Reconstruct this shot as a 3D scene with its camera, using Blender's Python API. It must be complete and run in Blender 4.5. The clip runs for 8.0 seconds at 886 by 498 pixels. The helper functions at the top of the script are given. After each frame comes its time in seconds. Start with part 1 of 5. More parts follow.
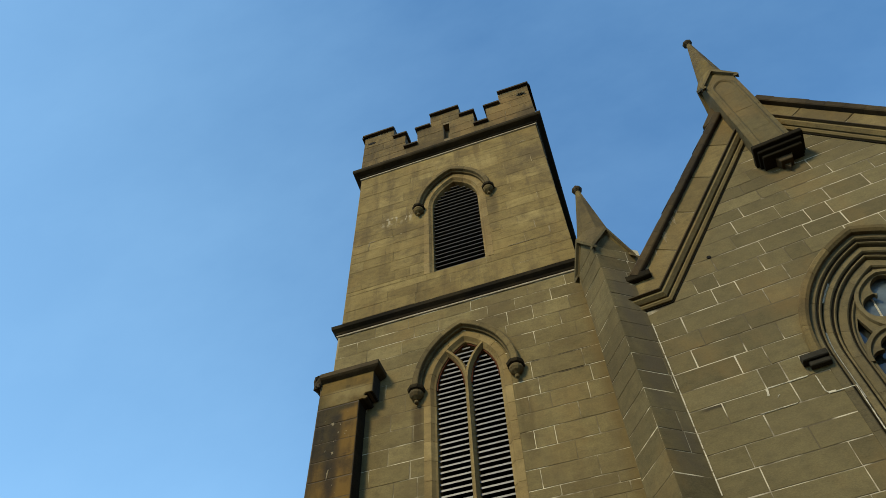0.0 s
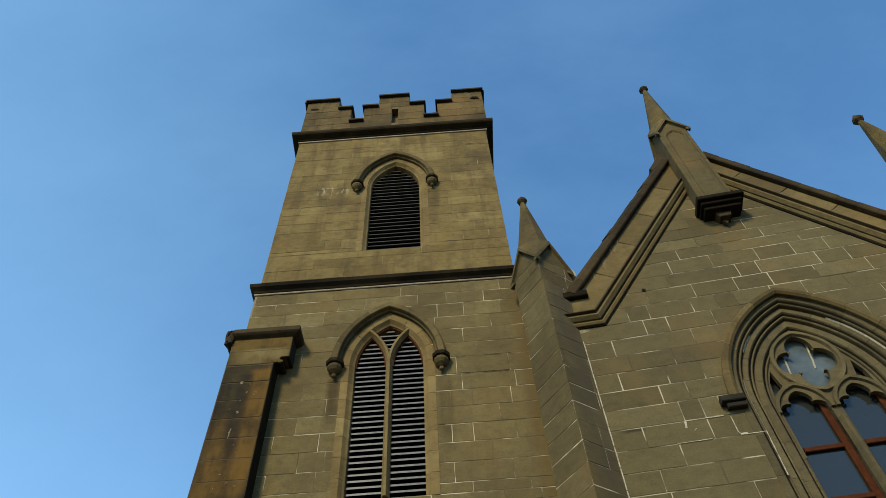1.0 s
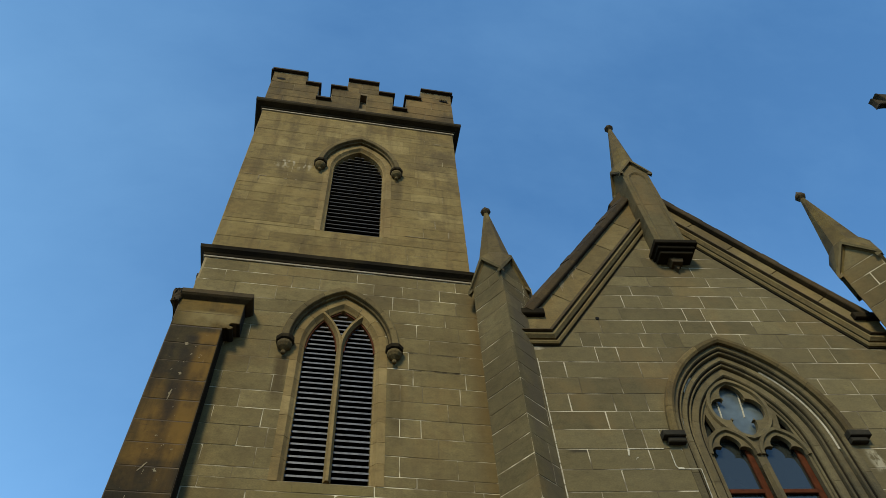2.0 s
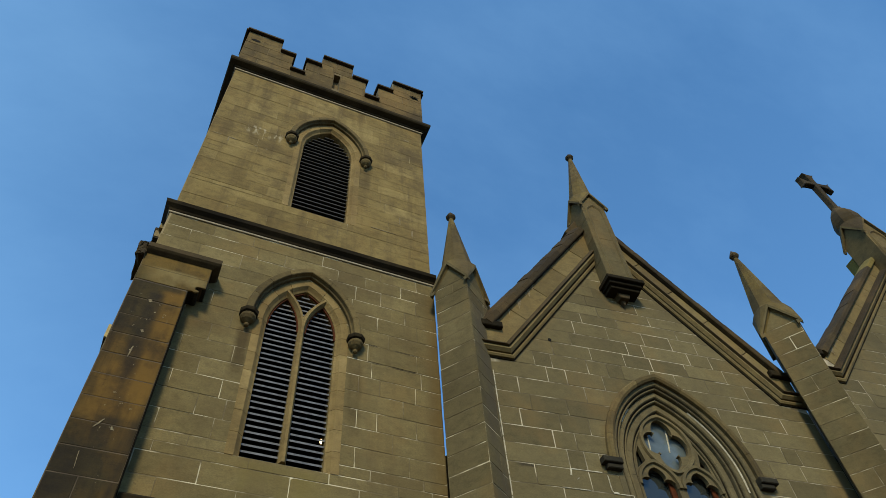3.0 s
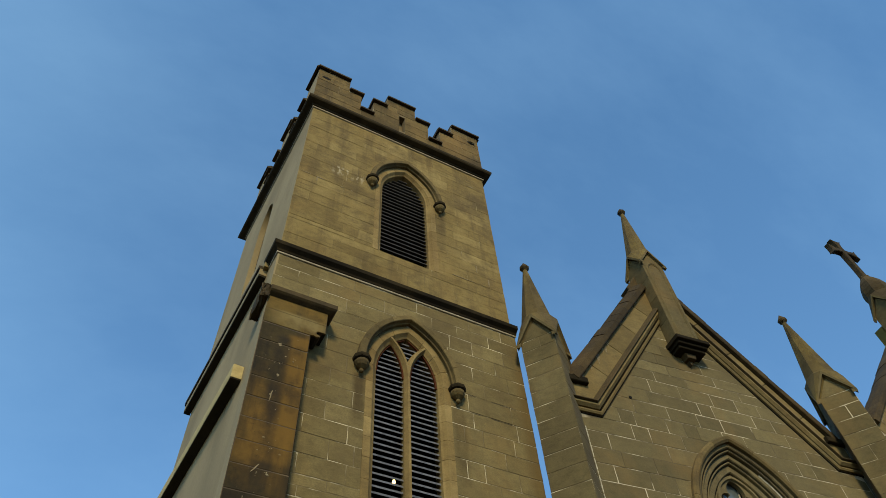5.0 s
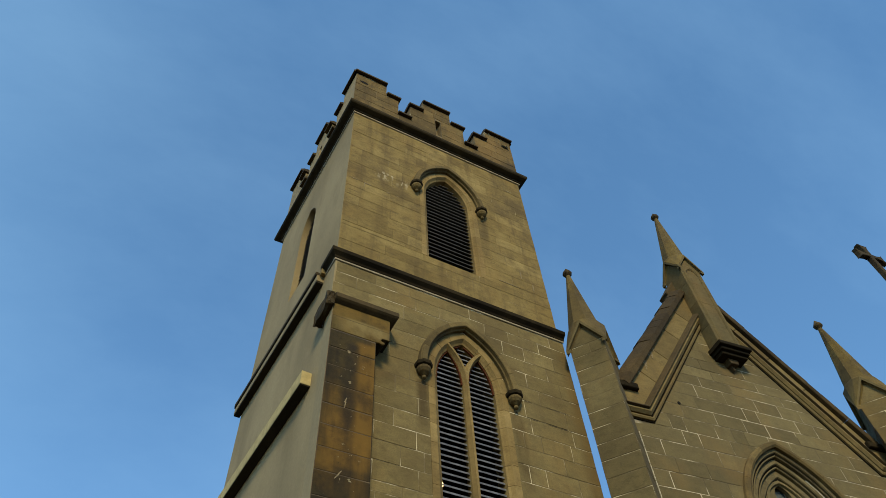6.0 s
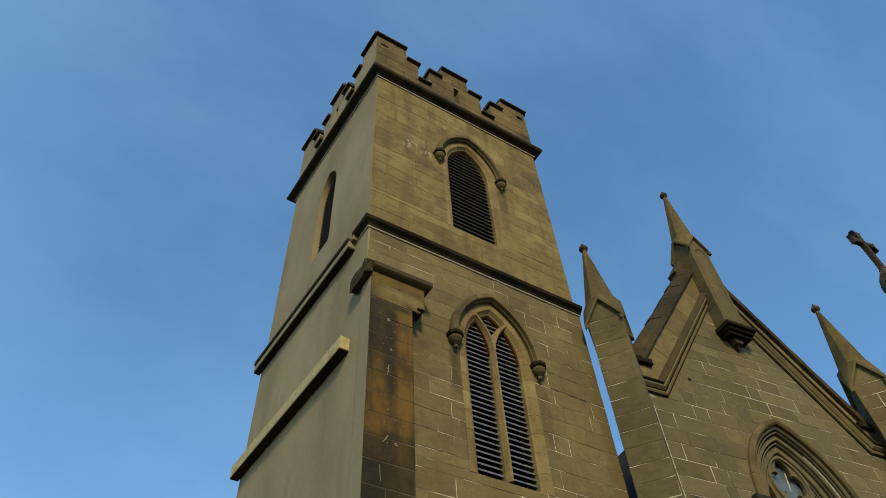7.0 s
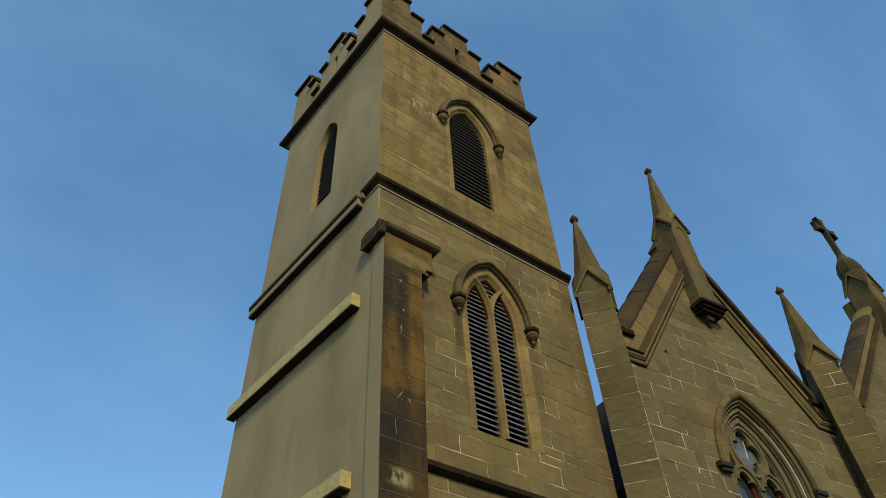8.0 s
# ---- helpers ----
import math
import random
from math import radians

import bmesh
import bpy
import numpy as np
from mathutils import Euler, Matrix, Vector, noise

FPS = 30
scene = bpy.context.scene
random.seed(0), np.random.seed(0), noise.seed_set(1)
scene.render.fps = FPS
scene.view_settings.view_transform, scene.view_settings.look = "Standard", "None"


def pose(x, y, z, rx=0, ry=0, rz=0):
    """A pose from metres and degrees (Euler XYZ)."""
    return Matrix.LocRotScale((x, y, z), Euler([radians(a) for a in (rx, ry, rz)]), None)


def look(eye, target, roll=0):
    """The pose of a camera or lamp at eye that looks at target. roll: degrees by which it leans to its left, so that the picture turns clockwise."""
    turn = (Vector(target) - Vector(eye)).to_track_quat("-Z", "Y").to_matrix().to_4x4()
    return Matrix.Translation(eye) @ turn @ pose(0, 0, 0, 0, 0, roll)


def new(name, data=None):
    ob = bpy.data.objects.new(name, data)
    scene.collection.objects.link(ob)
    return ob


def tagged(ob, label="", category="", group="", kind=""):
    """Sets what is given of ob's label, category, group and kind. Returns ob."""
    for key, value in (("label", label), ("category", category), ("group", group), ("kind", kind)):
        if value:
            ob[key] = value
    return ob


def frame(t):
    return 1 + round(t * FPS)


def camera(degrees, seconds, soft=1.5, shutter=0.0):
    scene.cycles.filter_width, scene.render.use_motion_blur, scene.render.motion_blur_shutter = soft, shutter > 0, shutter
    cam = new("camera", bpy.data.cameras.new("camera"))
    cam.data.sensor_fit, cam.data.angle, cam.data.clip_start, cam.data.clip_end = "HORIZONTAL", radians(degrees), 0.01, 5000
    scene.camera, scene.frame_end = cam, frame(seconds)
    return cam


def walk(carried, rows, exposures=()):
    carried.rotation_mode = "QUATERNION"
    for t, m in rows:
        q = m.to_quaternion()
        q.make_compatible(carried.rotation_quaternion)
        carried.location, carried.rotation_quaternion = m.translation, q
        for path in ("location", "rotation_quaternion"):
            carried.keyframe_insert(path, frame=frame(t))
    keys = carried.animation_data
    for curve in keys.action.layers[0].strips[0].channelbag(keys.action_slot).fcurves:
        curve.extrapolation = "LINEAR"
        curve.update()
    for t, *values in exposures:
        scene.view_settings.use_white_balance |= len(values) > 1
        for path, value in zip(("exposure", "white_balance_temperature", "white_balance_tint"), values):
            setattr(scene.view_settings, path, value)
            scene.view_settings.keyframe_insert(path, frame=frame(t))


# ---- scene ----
cam = camera(65.7, 8.0, soft=0.5)
PATH = [
    (0, (2.202, -8.457, 1.803), (1.859, -7.338, 3.425), -2.7),
    (0.5, (1.625, -8.404, 1.795), (1.451, -7.241, 3.413), -3.4),
    (1, (1.035, -8.345, 1.812), (1.028, -7.162, 3.425), -3.9),
    (1.5, (0.463, -8.259, 1.824), (0.605, -7.08, 3.432), -4.4),
    (2, (-0.143, -8.184, 1.815), (0.137, -7.026, 3.422), -4.6),
    (2.2, (-0.432, -8.133, 1.812), (-0.079, -6.994, 3.417), -4.9),
    (3.3, (-1.809, -7.997, 1.830), (-1.187, -6.929, 3.402), -5.3),
    (3.5, (-2.045, -7.972, 1.874), (-1.397, -6.917, 3.445), -5.2),
    (4, (-2.668, -7.916, 1.885), (-2.033, -6.891, 3.481), -5.3),
    (4.5, (-3.243, -7.854, 1.898), (-2.618, -6.84, 3.504), -5.1),
    (4.7, (-3.495, -7.805, 1.893), (-2.877, -6.799, 3.507), -5.0),
    (6, (-4.882, -7.507, 1.918), (-4.259, -6.493, 3.525), -4.7),
    (6.5, (-5.398, -7.424, 1.9), (-4.733, -6.391, 3.478), -4.4),
    (7, (-5.924, -7.303, 1.899), (-5.199, -6.24, 3.43), -4.1),
    (7.5, (-6.44, -7.256, 1.86), (-5.662, -6.165, 3.345), -3.8),
    (8, (-6.987, -7.191, 1.827), (-6.095, -6.105, 3.251), -3.6),
]
walk(cam, [(t, look(eye, target, roll)) for t, eye, target, roll in PATH],
     exposures=((0, 0.70, 6250, 10), (1, 0.60, 6080, 10), (2, 0.50, 5900, 10), (3.5, 0.61, 5950, 10), (4, 0.40, 6100, 10), (4.5, 0.57, 6400, 10), (6.5, 0.65, 6500, 10), (7.2, 0.58, 6500, 10), (8, 0.56, 6600, 10)))

# ---------------------------------------------------------------- light
world = bpy.data.worlds.new("sky")
scene.world = world
world.use_nodes = True
wn, wl = world.node_tree.nodes, world.node_tree.links
SUN_ELEV, SUN_AZ = radians(35), radians(-158)      # azimuth from +y towards +x
sky = wn.new("ShaderNodeTexSky")
sky.sky_type = "NISHITA"
sky.sun_disc = False
sky.sun_elevation, sky.sun_rotation = SUN_ELEV, SUN_AZ
sky.air_density, sky.dust_density, sky.ozone_density = 1.0, 0.15, 1.2
tint = wn.new("ShaderNodeMix")
tint.data_type, tint.blend_type = "RGBA", "MULTIPLY"
tint.inputs[0].default_value = 1.0
tint.inputs[7].default_value = (0.72, 0.94, 1.0, 1)
wl.new(sky.outputs[0], tint.inputs[6])
# thin high haze, drawn out in streaks
tc = wn.new("ShaderNodeTexCoord")
mp = wn.new("ShaderNodeMapping")
mp.inputs["Scale"].default_value = (1.0, 2.2, 1.6)
mp.inputs["Rotation"].default_value = (0.3, 0.2, 0.5)
wl.new(tc.outputs["Generated"], mp.inputs["Vector"])
hz = wn.new("ShaderNodeTexNoise")
hz.inputs["Scale"].default_value, hz.inputs["Detail"].default_value, hz.inputs["Roughness"].default_value = 2.0, 6.0, 0.6
wl.new(mp.outputs[0], hz.inputs["Vector"])
hr = wn.new("ShaderNodeValToRGB")
hr.color_ramp.elements[0].position, hr.color_ramp.elements[0].color = 0.40, (0, 0, 0, 1)
hr.color_ramp.elements[1].position, hr.color_ramp.elements[1].color = 0.75, (0.11, 0.11, 0.11, 1)
wl.new(hz.outputs["Fac"], hr.inputs[0])
veil = wn.new("ShaderNodeMix")
veil.data_type = "RGBA"
veil.inputs[7].default_value = (2.1, 3.6, 5.0, 1)
wl.new(hr.outputs[0], veil.inputs[0])
even = wn.new("ShaderNodeMix")                      # high thin cloud evens the blue out
even.data_type = "RGBA"
even.inputs[0].default_value = 0.55
even.inputs[7].default_value = (0.39, 1.06, 2.14, 1)
wl.new(tint.outputs[2], even.inputs[6])
# a little brighter towards the sun's side
sx = wn.new("ShaderNodeSeparateXYZ")
wl.new(tc.outputs["Generated"], sx.inputs[0])
side = wn.new("ShaderNodeMapRange")
side.interpolation_type = "SMOOTHSTEP"
side.inputs["From Min"].default_value, side.inputs["From Max"].default_value = -0.58, 0.03
side.inputs["To Min"].default_value, side.inputs["To Max"].default_value = 1.0, 0.0
wl.new(sx.outputs[0], side.inputs["Value"])
rise = wn.new("ShaderNodeMapRange")                 # and paler towards the horizon
rise.inputs["From Min"].default_value, rise.inputs["From Max"].default_value = 0.35, 0.85
rise.inputs["To Min"].default_value, rise.inputs["To Max"].default_value = 1.16, 0.97
wl.new(sx.outputs[2], rise.inputs["Value"])
pale = wn.new("ShaderNodeMix")
pale.data_type = "RGBA"
pale.inputs[6].default_value, pale.inputs[7].default_value = (1, 1, 1, 1), (1.85, 1.57, 1.34, 1)
wl.new(side.outputs[0], pale.inputs[0])
both = wn.new("ShaderNodeMix")
both.data_type, both.blend_type = "RGBA", "MULTIPLY"
both.inputs[0].default_value = 1.0
wl.new(pale.outputs[2], both.inputs[6])
wl.new(rise.outputs[0], both.inputs[7])
lean = wn.new("ShaderNodeMix")
lean.data_type, lean.blend_type = "RGBA", "MULTIPLY"
lean.inputs[0].default_value = 1.0
wl.new(even.outputs[2], lean.inputs[6])
wl.new(both.outputs[2], lean.inputs[7])
wl.new(lean.outputs[2], veil.inputs[6])
wl.new(veil.outputs[2], wn["Background"].inputs[0])
wn["Background"].inputs[1].default_value = 0.15
sun_data = bpy.data.lights.new("sun", "SUN")
sun_data.energy, sun_data.angle, sun_data.color = 2.3, radians(12), (1.0, 0.83, 0.49)
sun = new("sun", sun_data)
sun_dir = Vector((math.sin(SUN_AZ) * math.cos(SUN_ELEV), math.cos(SUN_AZ) * math.cos(SUN_ELEV), math.sin(SUN_ELEV)))
sun.matrix_world = look(sun_dir * 60, (0, 0, 0))


# ---------------------------------------------------------------- materials
def node_material(name):
    m = bpy.data.materials.new(name)
    m.use_nodes = True
    nt = m.node_tree
    return m, nt, nt.nodes["Principled BSDF"]


def noise_node(nt, scale, detail=4.0, stretch=(1, 1, 1), rough=0.55):
    co = nt.nodes.new("ShaderNodeNewGeometry")
    mp = nt.nodes.new("ShaderNodeMapping")
    mp.inputs["Scale"].default_value = stretch
    nt.links.new(co.outputs["Position"], mp.inputs["Vector"])
    n = nt.nodes.new("ShaderNodeTexNoise")
    n.inputs["Scale"].default_value = scale
    n.inputs["Detail"].default_value = detail
    n.inputs["Roughness"].default_value = rough
    nt.links.new(mp.outputs[0], n.inputs["Vector"])
    return n.outputs["Fac"]


def ramp(nt, fac, stops):
    r = nt.nodes.new("ShaderNodeValToRGB")
    while len(r.color_ramp.elements) < len(stops):
        r.color_ramp.elements.new(0.5)
    for e, (p, c) in zip(r.color_ramp.elements, stops):
        e.position = p
        e.color = (*c, 1) if len(c) == 3 else c
    nt.links.new(fac, r.inputs[0])
    return r.outputs[0]


def mix(nt, fac, a, b, mode="MIX"):
    m = nt.nodes.new("ShaderNodeMix")
    m.data_type, m.blend_type = "RGBA", mode
    for sock, v in ((m.inputs[0], fac), (m.inputs[6], a), (m.inputs[7], b)):
        if isinstance(v, (int, float)):
            sock.default_value = v
        elif isinstance(v, tuple):
            sock.default_value = (*v, 1)
        else:
            nt.links.new(v, sock)
    return m.outputs[2]


def bump(nt, bsdf, height, strength=0.4, dist=0.01):
    b = nt.nodes.new("ShaderNodeBump")
    b.inputs["Strength"].default_value, b.inputs["Distance"].default_value = strength, dist
    nt.links.new(height, b.inputs["Height"])
    nt.links.new(b.outputs[0], bsdf.inputs["Normal"])


def piece_random(nt):
    """0..1, different for each piece, be it an object or an island of a mesh."""
    o = nt.nodes.new("ShaderNodeObjectInfo")
    g = nt.nodes.new("ShaderNodeNewGeometry")
    a = nt.nodes.new("ShaderNodeMath")
    a.operation = "ADD"
    nt.links.new(o.outputs["Random"], a.inputs[0])
    nt.links.new(g.outputs["Random Per Island"], a.inputs[1])
    f = nt.nodes.new("ShaderNodeMath")
    f.operation = "FRACT"
    nt.links.new(a.outputs[0], f.inputs[0])
    return f.outputs[0]


def math_node(nt, op, a, b=0.0):
    n = nt.nodes.new("ShaderNodeMath")
    n.operation = op
    for sock, v in ((n.inputs[0], a), (n.inputs[1], b)):
        if isinstance(v, (int, float)):
            sock.default_value = v
        else:
            nt.links.new(v, sock)
    return n.outputs[0]


def mark(nt, x0, wide, z0, z1, soft, breakup, lo=0.42, hi=0.62, stretch=(1, 1, 0.25)):
    """Mask of a stain with a place of its own: about x0, between the heights z0 and z1, broken up by noise."""
    g = nt.nodes.new("ShaderNodeNewGeometry")
    s = nt.nodes.new("ShaderNodeSeparateXYZ")
    nt.links.new(g.outputs["Position"], s.inputs[0])
    def step(v, a, c):
        m = nt.nodes.new("ShaderNodeMapRange")
        m.interpolation_type = "SMOOTHSTEP"
        m.inputs["From Min"].default_value, m.inputs["From Max"].default_value = a, c
        nt.links.new(v, m.inputs["Value"])
        return m.outputs[0]
    dx = math_node(nt, "ABSOLUTE", math_node(nt, "SUBTRACT", s.outputs[0], x0))
    mx = math_node(nt, "SUBTRACT", 1.0, step(dx, wide * 0.3, wide))
    mz = math_node(nt, "MULTIPLY", step(s.outputs[2], z0, z0 + soft), math_node(nt, "SUBTRACT", 1.0, step(s.outputs[2], z1 - min(soft, 0.1), z1)))
    n = ramp(nt, noise_node(nt, breakup, 4, stretch), [(lo, (0, 0, 0)), (hi, (1, 1, 1))])
    return math_node(nt, "MULTIPLY", math_node(nt, "MULTIPLY", mx, mz), n)


def stone_material(name, dark, mid, light, stain=(0.10, 0.085, 0.05), stain_amount=0.5, vary=0.55, streak=0.35, marks=(), warm=(0.19, 0.115, 0.036), rust=(0.52, 0.72, 0.45), spec=0.25, worn=0.4, mottle=0.65):
    """Weathered sandstone: piece to piece tone, patches, dark runs of damp, bedding, fine grain. marks: stains as (mark's numbers, colour, strength)."""
    m, nt, b = node_material(name)
    dark, mid, light = ((c[0] * 0.74, c[1] * 0.75, c[2] * 0.69) for c in (dark, mid, light))
    deep, pale = tuple(v * 0.85 for v in dark), tuple(min(1, v * 1.14) for v in light)
    tone = ramp(nt, piece_random(nt), [(0.0, deep), (0.18, dark), (0.45, mid), (0.72, mid), (0.88, light), (1.0, pale)])
    patch = ramp(nt, noise_node(nt, 1.3, 6), [(0.32, dark), (0.52, mid), (0.72, light)])
    col = mix(nt, vary, patch, tone)
    mott = noise_node(nt, 5.5, 7, (1, 1, 1.8), 0.72)
    col = mix(nt, mottle, col, ramp(nt, mott, [(0.28, (0.55, 0.54, 0.52)), (0.5, (1, 1, 1)), (0.74, (1.28, 1.27, 1.24))]), "MULTIPLY")
    grain = noise_node(nt, 38, 6, (1, 1, 2.2), 0.75)
    col = mix(nt, 0.55, col, ramp(nt, grain, [(0.3, (0.55, 0.55, 0.55)), (0.7, (1.35, 1.35, 1.35))]), "MULTIPLY")
    rust = ramp(nt, noise_node(nt, 0.9, 6, (1, 1, 0.7), 0.6), [(rust[0], (0, 0, 0)), (rust[1], (rust[2],) * 3)])
    col = mix(nt, rust, col, warm)
    runs = ramp(nt, noise_node(nt, 2.4, 6, (1.6, 1.6, 0.2), 0.6), [(0.5, (0, 0, 0)), (0.72, (streak, streak, streak))])
    col = mix(nt, runs, col, stain)
    blot = ramp(nt, noise_node(nt, 0.75, 8, (1, 1, 1), 0.7), [(0.5, (0, 0, 0)), (0.66, (stain_amount,) * 3)])
    col = mix(nt, blot, col, stain)
    pits = ramp(nt, noise_node(nt, 15, 4, (1, 1, 1.7), 0.6), [(0.64, (0, 0, 0)), (0.72, (0.55, 0.55, 0.55))])
    col = mix(nt, pits, col, stain)
    beds = ramp(nt, noise_node(nt, 2.6, 6, (0.7, 0.7, 3.6), 0.72), [(0.60 - worn * 0.06, (0, 0, 0)), (0.70, (worn,) * 3)])
    col = mix(nt, beds, col, stain)
    for numbers, mcol, strength in marks:
        col = mix(nt, math_node(nt, "MULTIPLY", mark(nt, *numbers), strength), col, mcol)
    nt.links.new(col, b.inputs["Base Color"])
    b.inputs["Roughness"].default_value = 0.92
    b.inputs["Specular IOR Level"].default_value = spec
    bump(nt, b, mix(nt, 0.5, noise_node(nt, 48, 7, (1, 1, 2.0), 0.75), noise_node(nt, 6, 5)), 0.8, 0.015)
    return m


def plain_material(name, col, rough=0.8, metal=0.0, scale=20, spread=0.25, bumpy=0.15):
    m, nt, b = node_material(name)
    lo, hi = tuple(c * (1 - spread) for c in col), tuple(min(1, c * (1 + spread)) for c in col)
    c = ramp(nt, noise_node(nt, scale, 5), [(0.3, lo), (0.7, hi)])
    nt.links.new(c, b.inputs["Base Color"])
    b.inputs["Roughness"].default_value, b.inputs["Metallic"].default_value = rough, metal
    if rough > 0.8:
        b.inputs["Specular IOR Level"].default_value = 0.15
    if bumpy:
        bump(nt, b, noise_node(nt, scale * 3, 4), bumpy, 0.005)
    return m


def mortar_material(name, dull, bright, lo, hi):
    """Lime pointing, renewed in places."""
    m, nt, b = node_material(name)
    col = ramp(nt, noise_node(nt, 1.7, 3), [(lo, dull), (hi, bright)])
    col = mix(nt, 0.5, col, ramp(nt, noise_node(nt, 30, 3), [(0.3, (0.7, 0.7, 0.7)), (0.7, (1.2, 1.2, 1.2))]), "MULTIPLY")
    nt.links.new(col, b.inputs["Base Color"])
    b.inputs["Roughness"].default_value = 0.95
    return m


def render_material(name):
    """Grey-brown cement render, trowelled, with faint damp clouds."""
    m, nt, b = node_material(name)
    col = ramp(nt, noise_node(nt, 0.7, 6, (1, 1, 0.6)), [(0.28, (0.160, 0.118, 0.052)), (0.5, (0.212, 0.160, 0.076)), (0.72, (0.262, 0.202, 0.100))])
    col = mix(nt, 0.35, col, ramp(nt, noise_node(nt, 18, 6), [(0.3, (0.75, 0.75, 0.73)), (0.7, (1.2, 1.2, 1.2))]), "MULTIPLY")
    warm = ramp(nt, noise_node(nt, 0.45, 4, (1, 1, 0.4)), [(0.5, (0, 0, 0)), (0.75, (0.6, 0.6, 0.6))])
    col = mix(nt, warm, col, (0.205, 0.145, 0.056))
    runs = ramp(nt, noise_node(nt, 1.5, 6, (1, 1, 0.3), 0.65), [(0.55, (0, 0, 0)), (0.75, (0.5, 0.5, 0.5))])
    col = mix(nt, runs, col, (0.120, 0.084, 0.032))
    nt.links.new(col, b.inputs["Base Color"])
    b.inputs["Roughness"].default_value = 0.9
    bump(nt, b, noise_node(nt, 26, 5), 0.25, 0.008)
    return m


DAMP = (0.042, 0.026, 0.009)
STONE = stone_material("sandstone", (0.135, 0.0983, 0.0415), (0.195, 0.146, 0.0632), (0.25, 0.192, 0.0893), (0.085, 0.060, 0.026), 0.5, 0.42, 0.4, worn=0.3,
                       marks=(((2.36, 0.34, 6.4, 11.7, 0.6, 2.2, 0.32, 0.58), (0.10, 0.066, 0.022), 0.65), ((1.65, 0.9, 9.578, 9.625, 0.01, 6.0, 0.40, 0.52, (1, 1, 0.5)), (0.02, 0.015, 0.008), 0.9), ((1.5, 0.9, 9.965, 10.01, 0.01, 6.0, 0.45, 0.55, (1, 1, 0.5)), (0.02, 0.015, 0.008), 0.8), ((-0.92, 0.16, 8.3, 9.72, 0.8, 2.0, 0.3, 0.55), DAMP, 0.75), ((0.87, 0.16, 7.9, 9.72, 0.9, 2.0, 0.3, 0.55), DAMP, 0.75),
                              ((-0.1, 1.0, 6.7, 7.40, 0.3, 1.6, 0.4, 0.6), (0.14, 0.11, 0.03), 0.6)))
STONE_UP = stone_material("sandstone_belfry", (0.163, 0.111, 0.039), (0.261, 0.185, 0.070), (0.351, 0.258, 0.108), (0.070, 0.048, 0.020), 0.8, 0.42, 0.6, worn=0.7,
                          marks=(((-1.45, 0.75, 15.45, 15.95, 0.3, 13.0, 0.52, 0.66, (1, 1, 0.4)), (0.42, 0.37, 0.26), 0.6),
                                 ((0.84, 0.2, 14.6, 15.6, 0.6, 2.0, 0.35, 0.55), DAMP, 0.7)))
STONE_GABLE = stone_material("sandstone_gable", (0.119, 0.0921, 0.0442), (0.161, 0.125, 0.0602), (0.198, 0.156, 0.078), (0.082, 0.064, 0.032), 0.4, 0.65, 0.25,
                             marks=(((7.72, 0.16, 7.40, 7.86, 0.1, 9.0, 0.42, 0.56, (1, 1, 0.6)), (0.36, 0.32, 0.22), 0.7), ((3.44, 0.24, 7.75, 7.86, 0.05, 8.0, 0.36, 0.55, (1, 1, 0.7)), (0.03, 0.024, 0.014), 0.85)), worn=0.3, mottle=0.5)
DRESSED = stone_material("dressed_sandstone", (0.147, 0.103, 0.041), (0.210, 0.151, 0.064), (0.262, 0.195, 0.089), (0.08, 0.058, 0.027), 0.5, 0.45, 0.4)
LANCET_STONE = stone_material("lancet_sandstone", (0.195, 0.130, 0.049), (0.280, 0.192, 0.078), (0.345, 0.246, 0.108), (0.10, 0.068, 0.028), 0.45, 0.45, 0.4)
# soot on mouldings, and shade put into the colour of soffits and quirks
SOOT_SHADE = stone_material("soot_shade_stone", (0.012, 0.009, 0.005), (0.024, 0.0175, 0.009), (0.058, 0.042, 0.021), (0.007, 0.006, 0.005), 0.5, 0.35, 0.4, warm=(0.035, 0.026, 0.014), spec=0.08)
COPING = stone_material("coping_stone", (0.036, 0.023, 0.010), (0.064, 0.043, 0.018), (0.098, 0.068, 0.029), (0.018, 0.013, 0.007), 0.6, 0.4, 0.5, warm=(0.11, 0.07, 0.024))
RUSTY = stone_material("iron_stained_stone", (0.026, 0.018, 0.007), (0.046, 0.032, 0.011), (0.072, 0.050, 0.017), (0.011, 0.008, 0.005), 0.85, 0.06, 0.9, warm=(0.135, 0.072, 0.011), rust=(0.46, 0.62, 0.75), worn=0.6, mottle=0.9,
                       marks=(((-2.04, 0.26, 7.3, 9.78, 0.4, 2.4, 0.34, 0.54, (1, 1, 0.7)), (0.150, 0.080, 0.012), 0.7), ((-2.28, 0.16, 7.5, 9.7, 0.4, 2.6, 0.36, 0.56, (1, 1, 0.5)), (0.014, 0.010, 0.006), 0.8), ((-2.12, 0.40, 5.6, 7.45, 0.8, 1.8, 0.30, 0.60), (0.018, 0.013, 0.006), 0.8),
                              ((-2.27, 0.30, 0.2, 9.8, 0.3, 16.0, 0.68, 0.72, (1, 1, 0.8)), (0.30, 0.25, 0.15), 0.7), ((-2.36, 0.26, 5.88, 6.2, 0.1, 9.0, 0.46, 0.58, (1, 1, 0.5)), (0.30, 0.25, 0.14), 0.7)))
PARAPET = stone_material("parapet_sandstone", (0.090, 0.059, 0.021), (0.165, 0.111, 0.041), (0.235, 0.164, 0.066), (0.040, 0.027, 0.012), 0.7, 0.5, 0.7, worn=0.6, rust=(0.46, 0.68, 0.6))
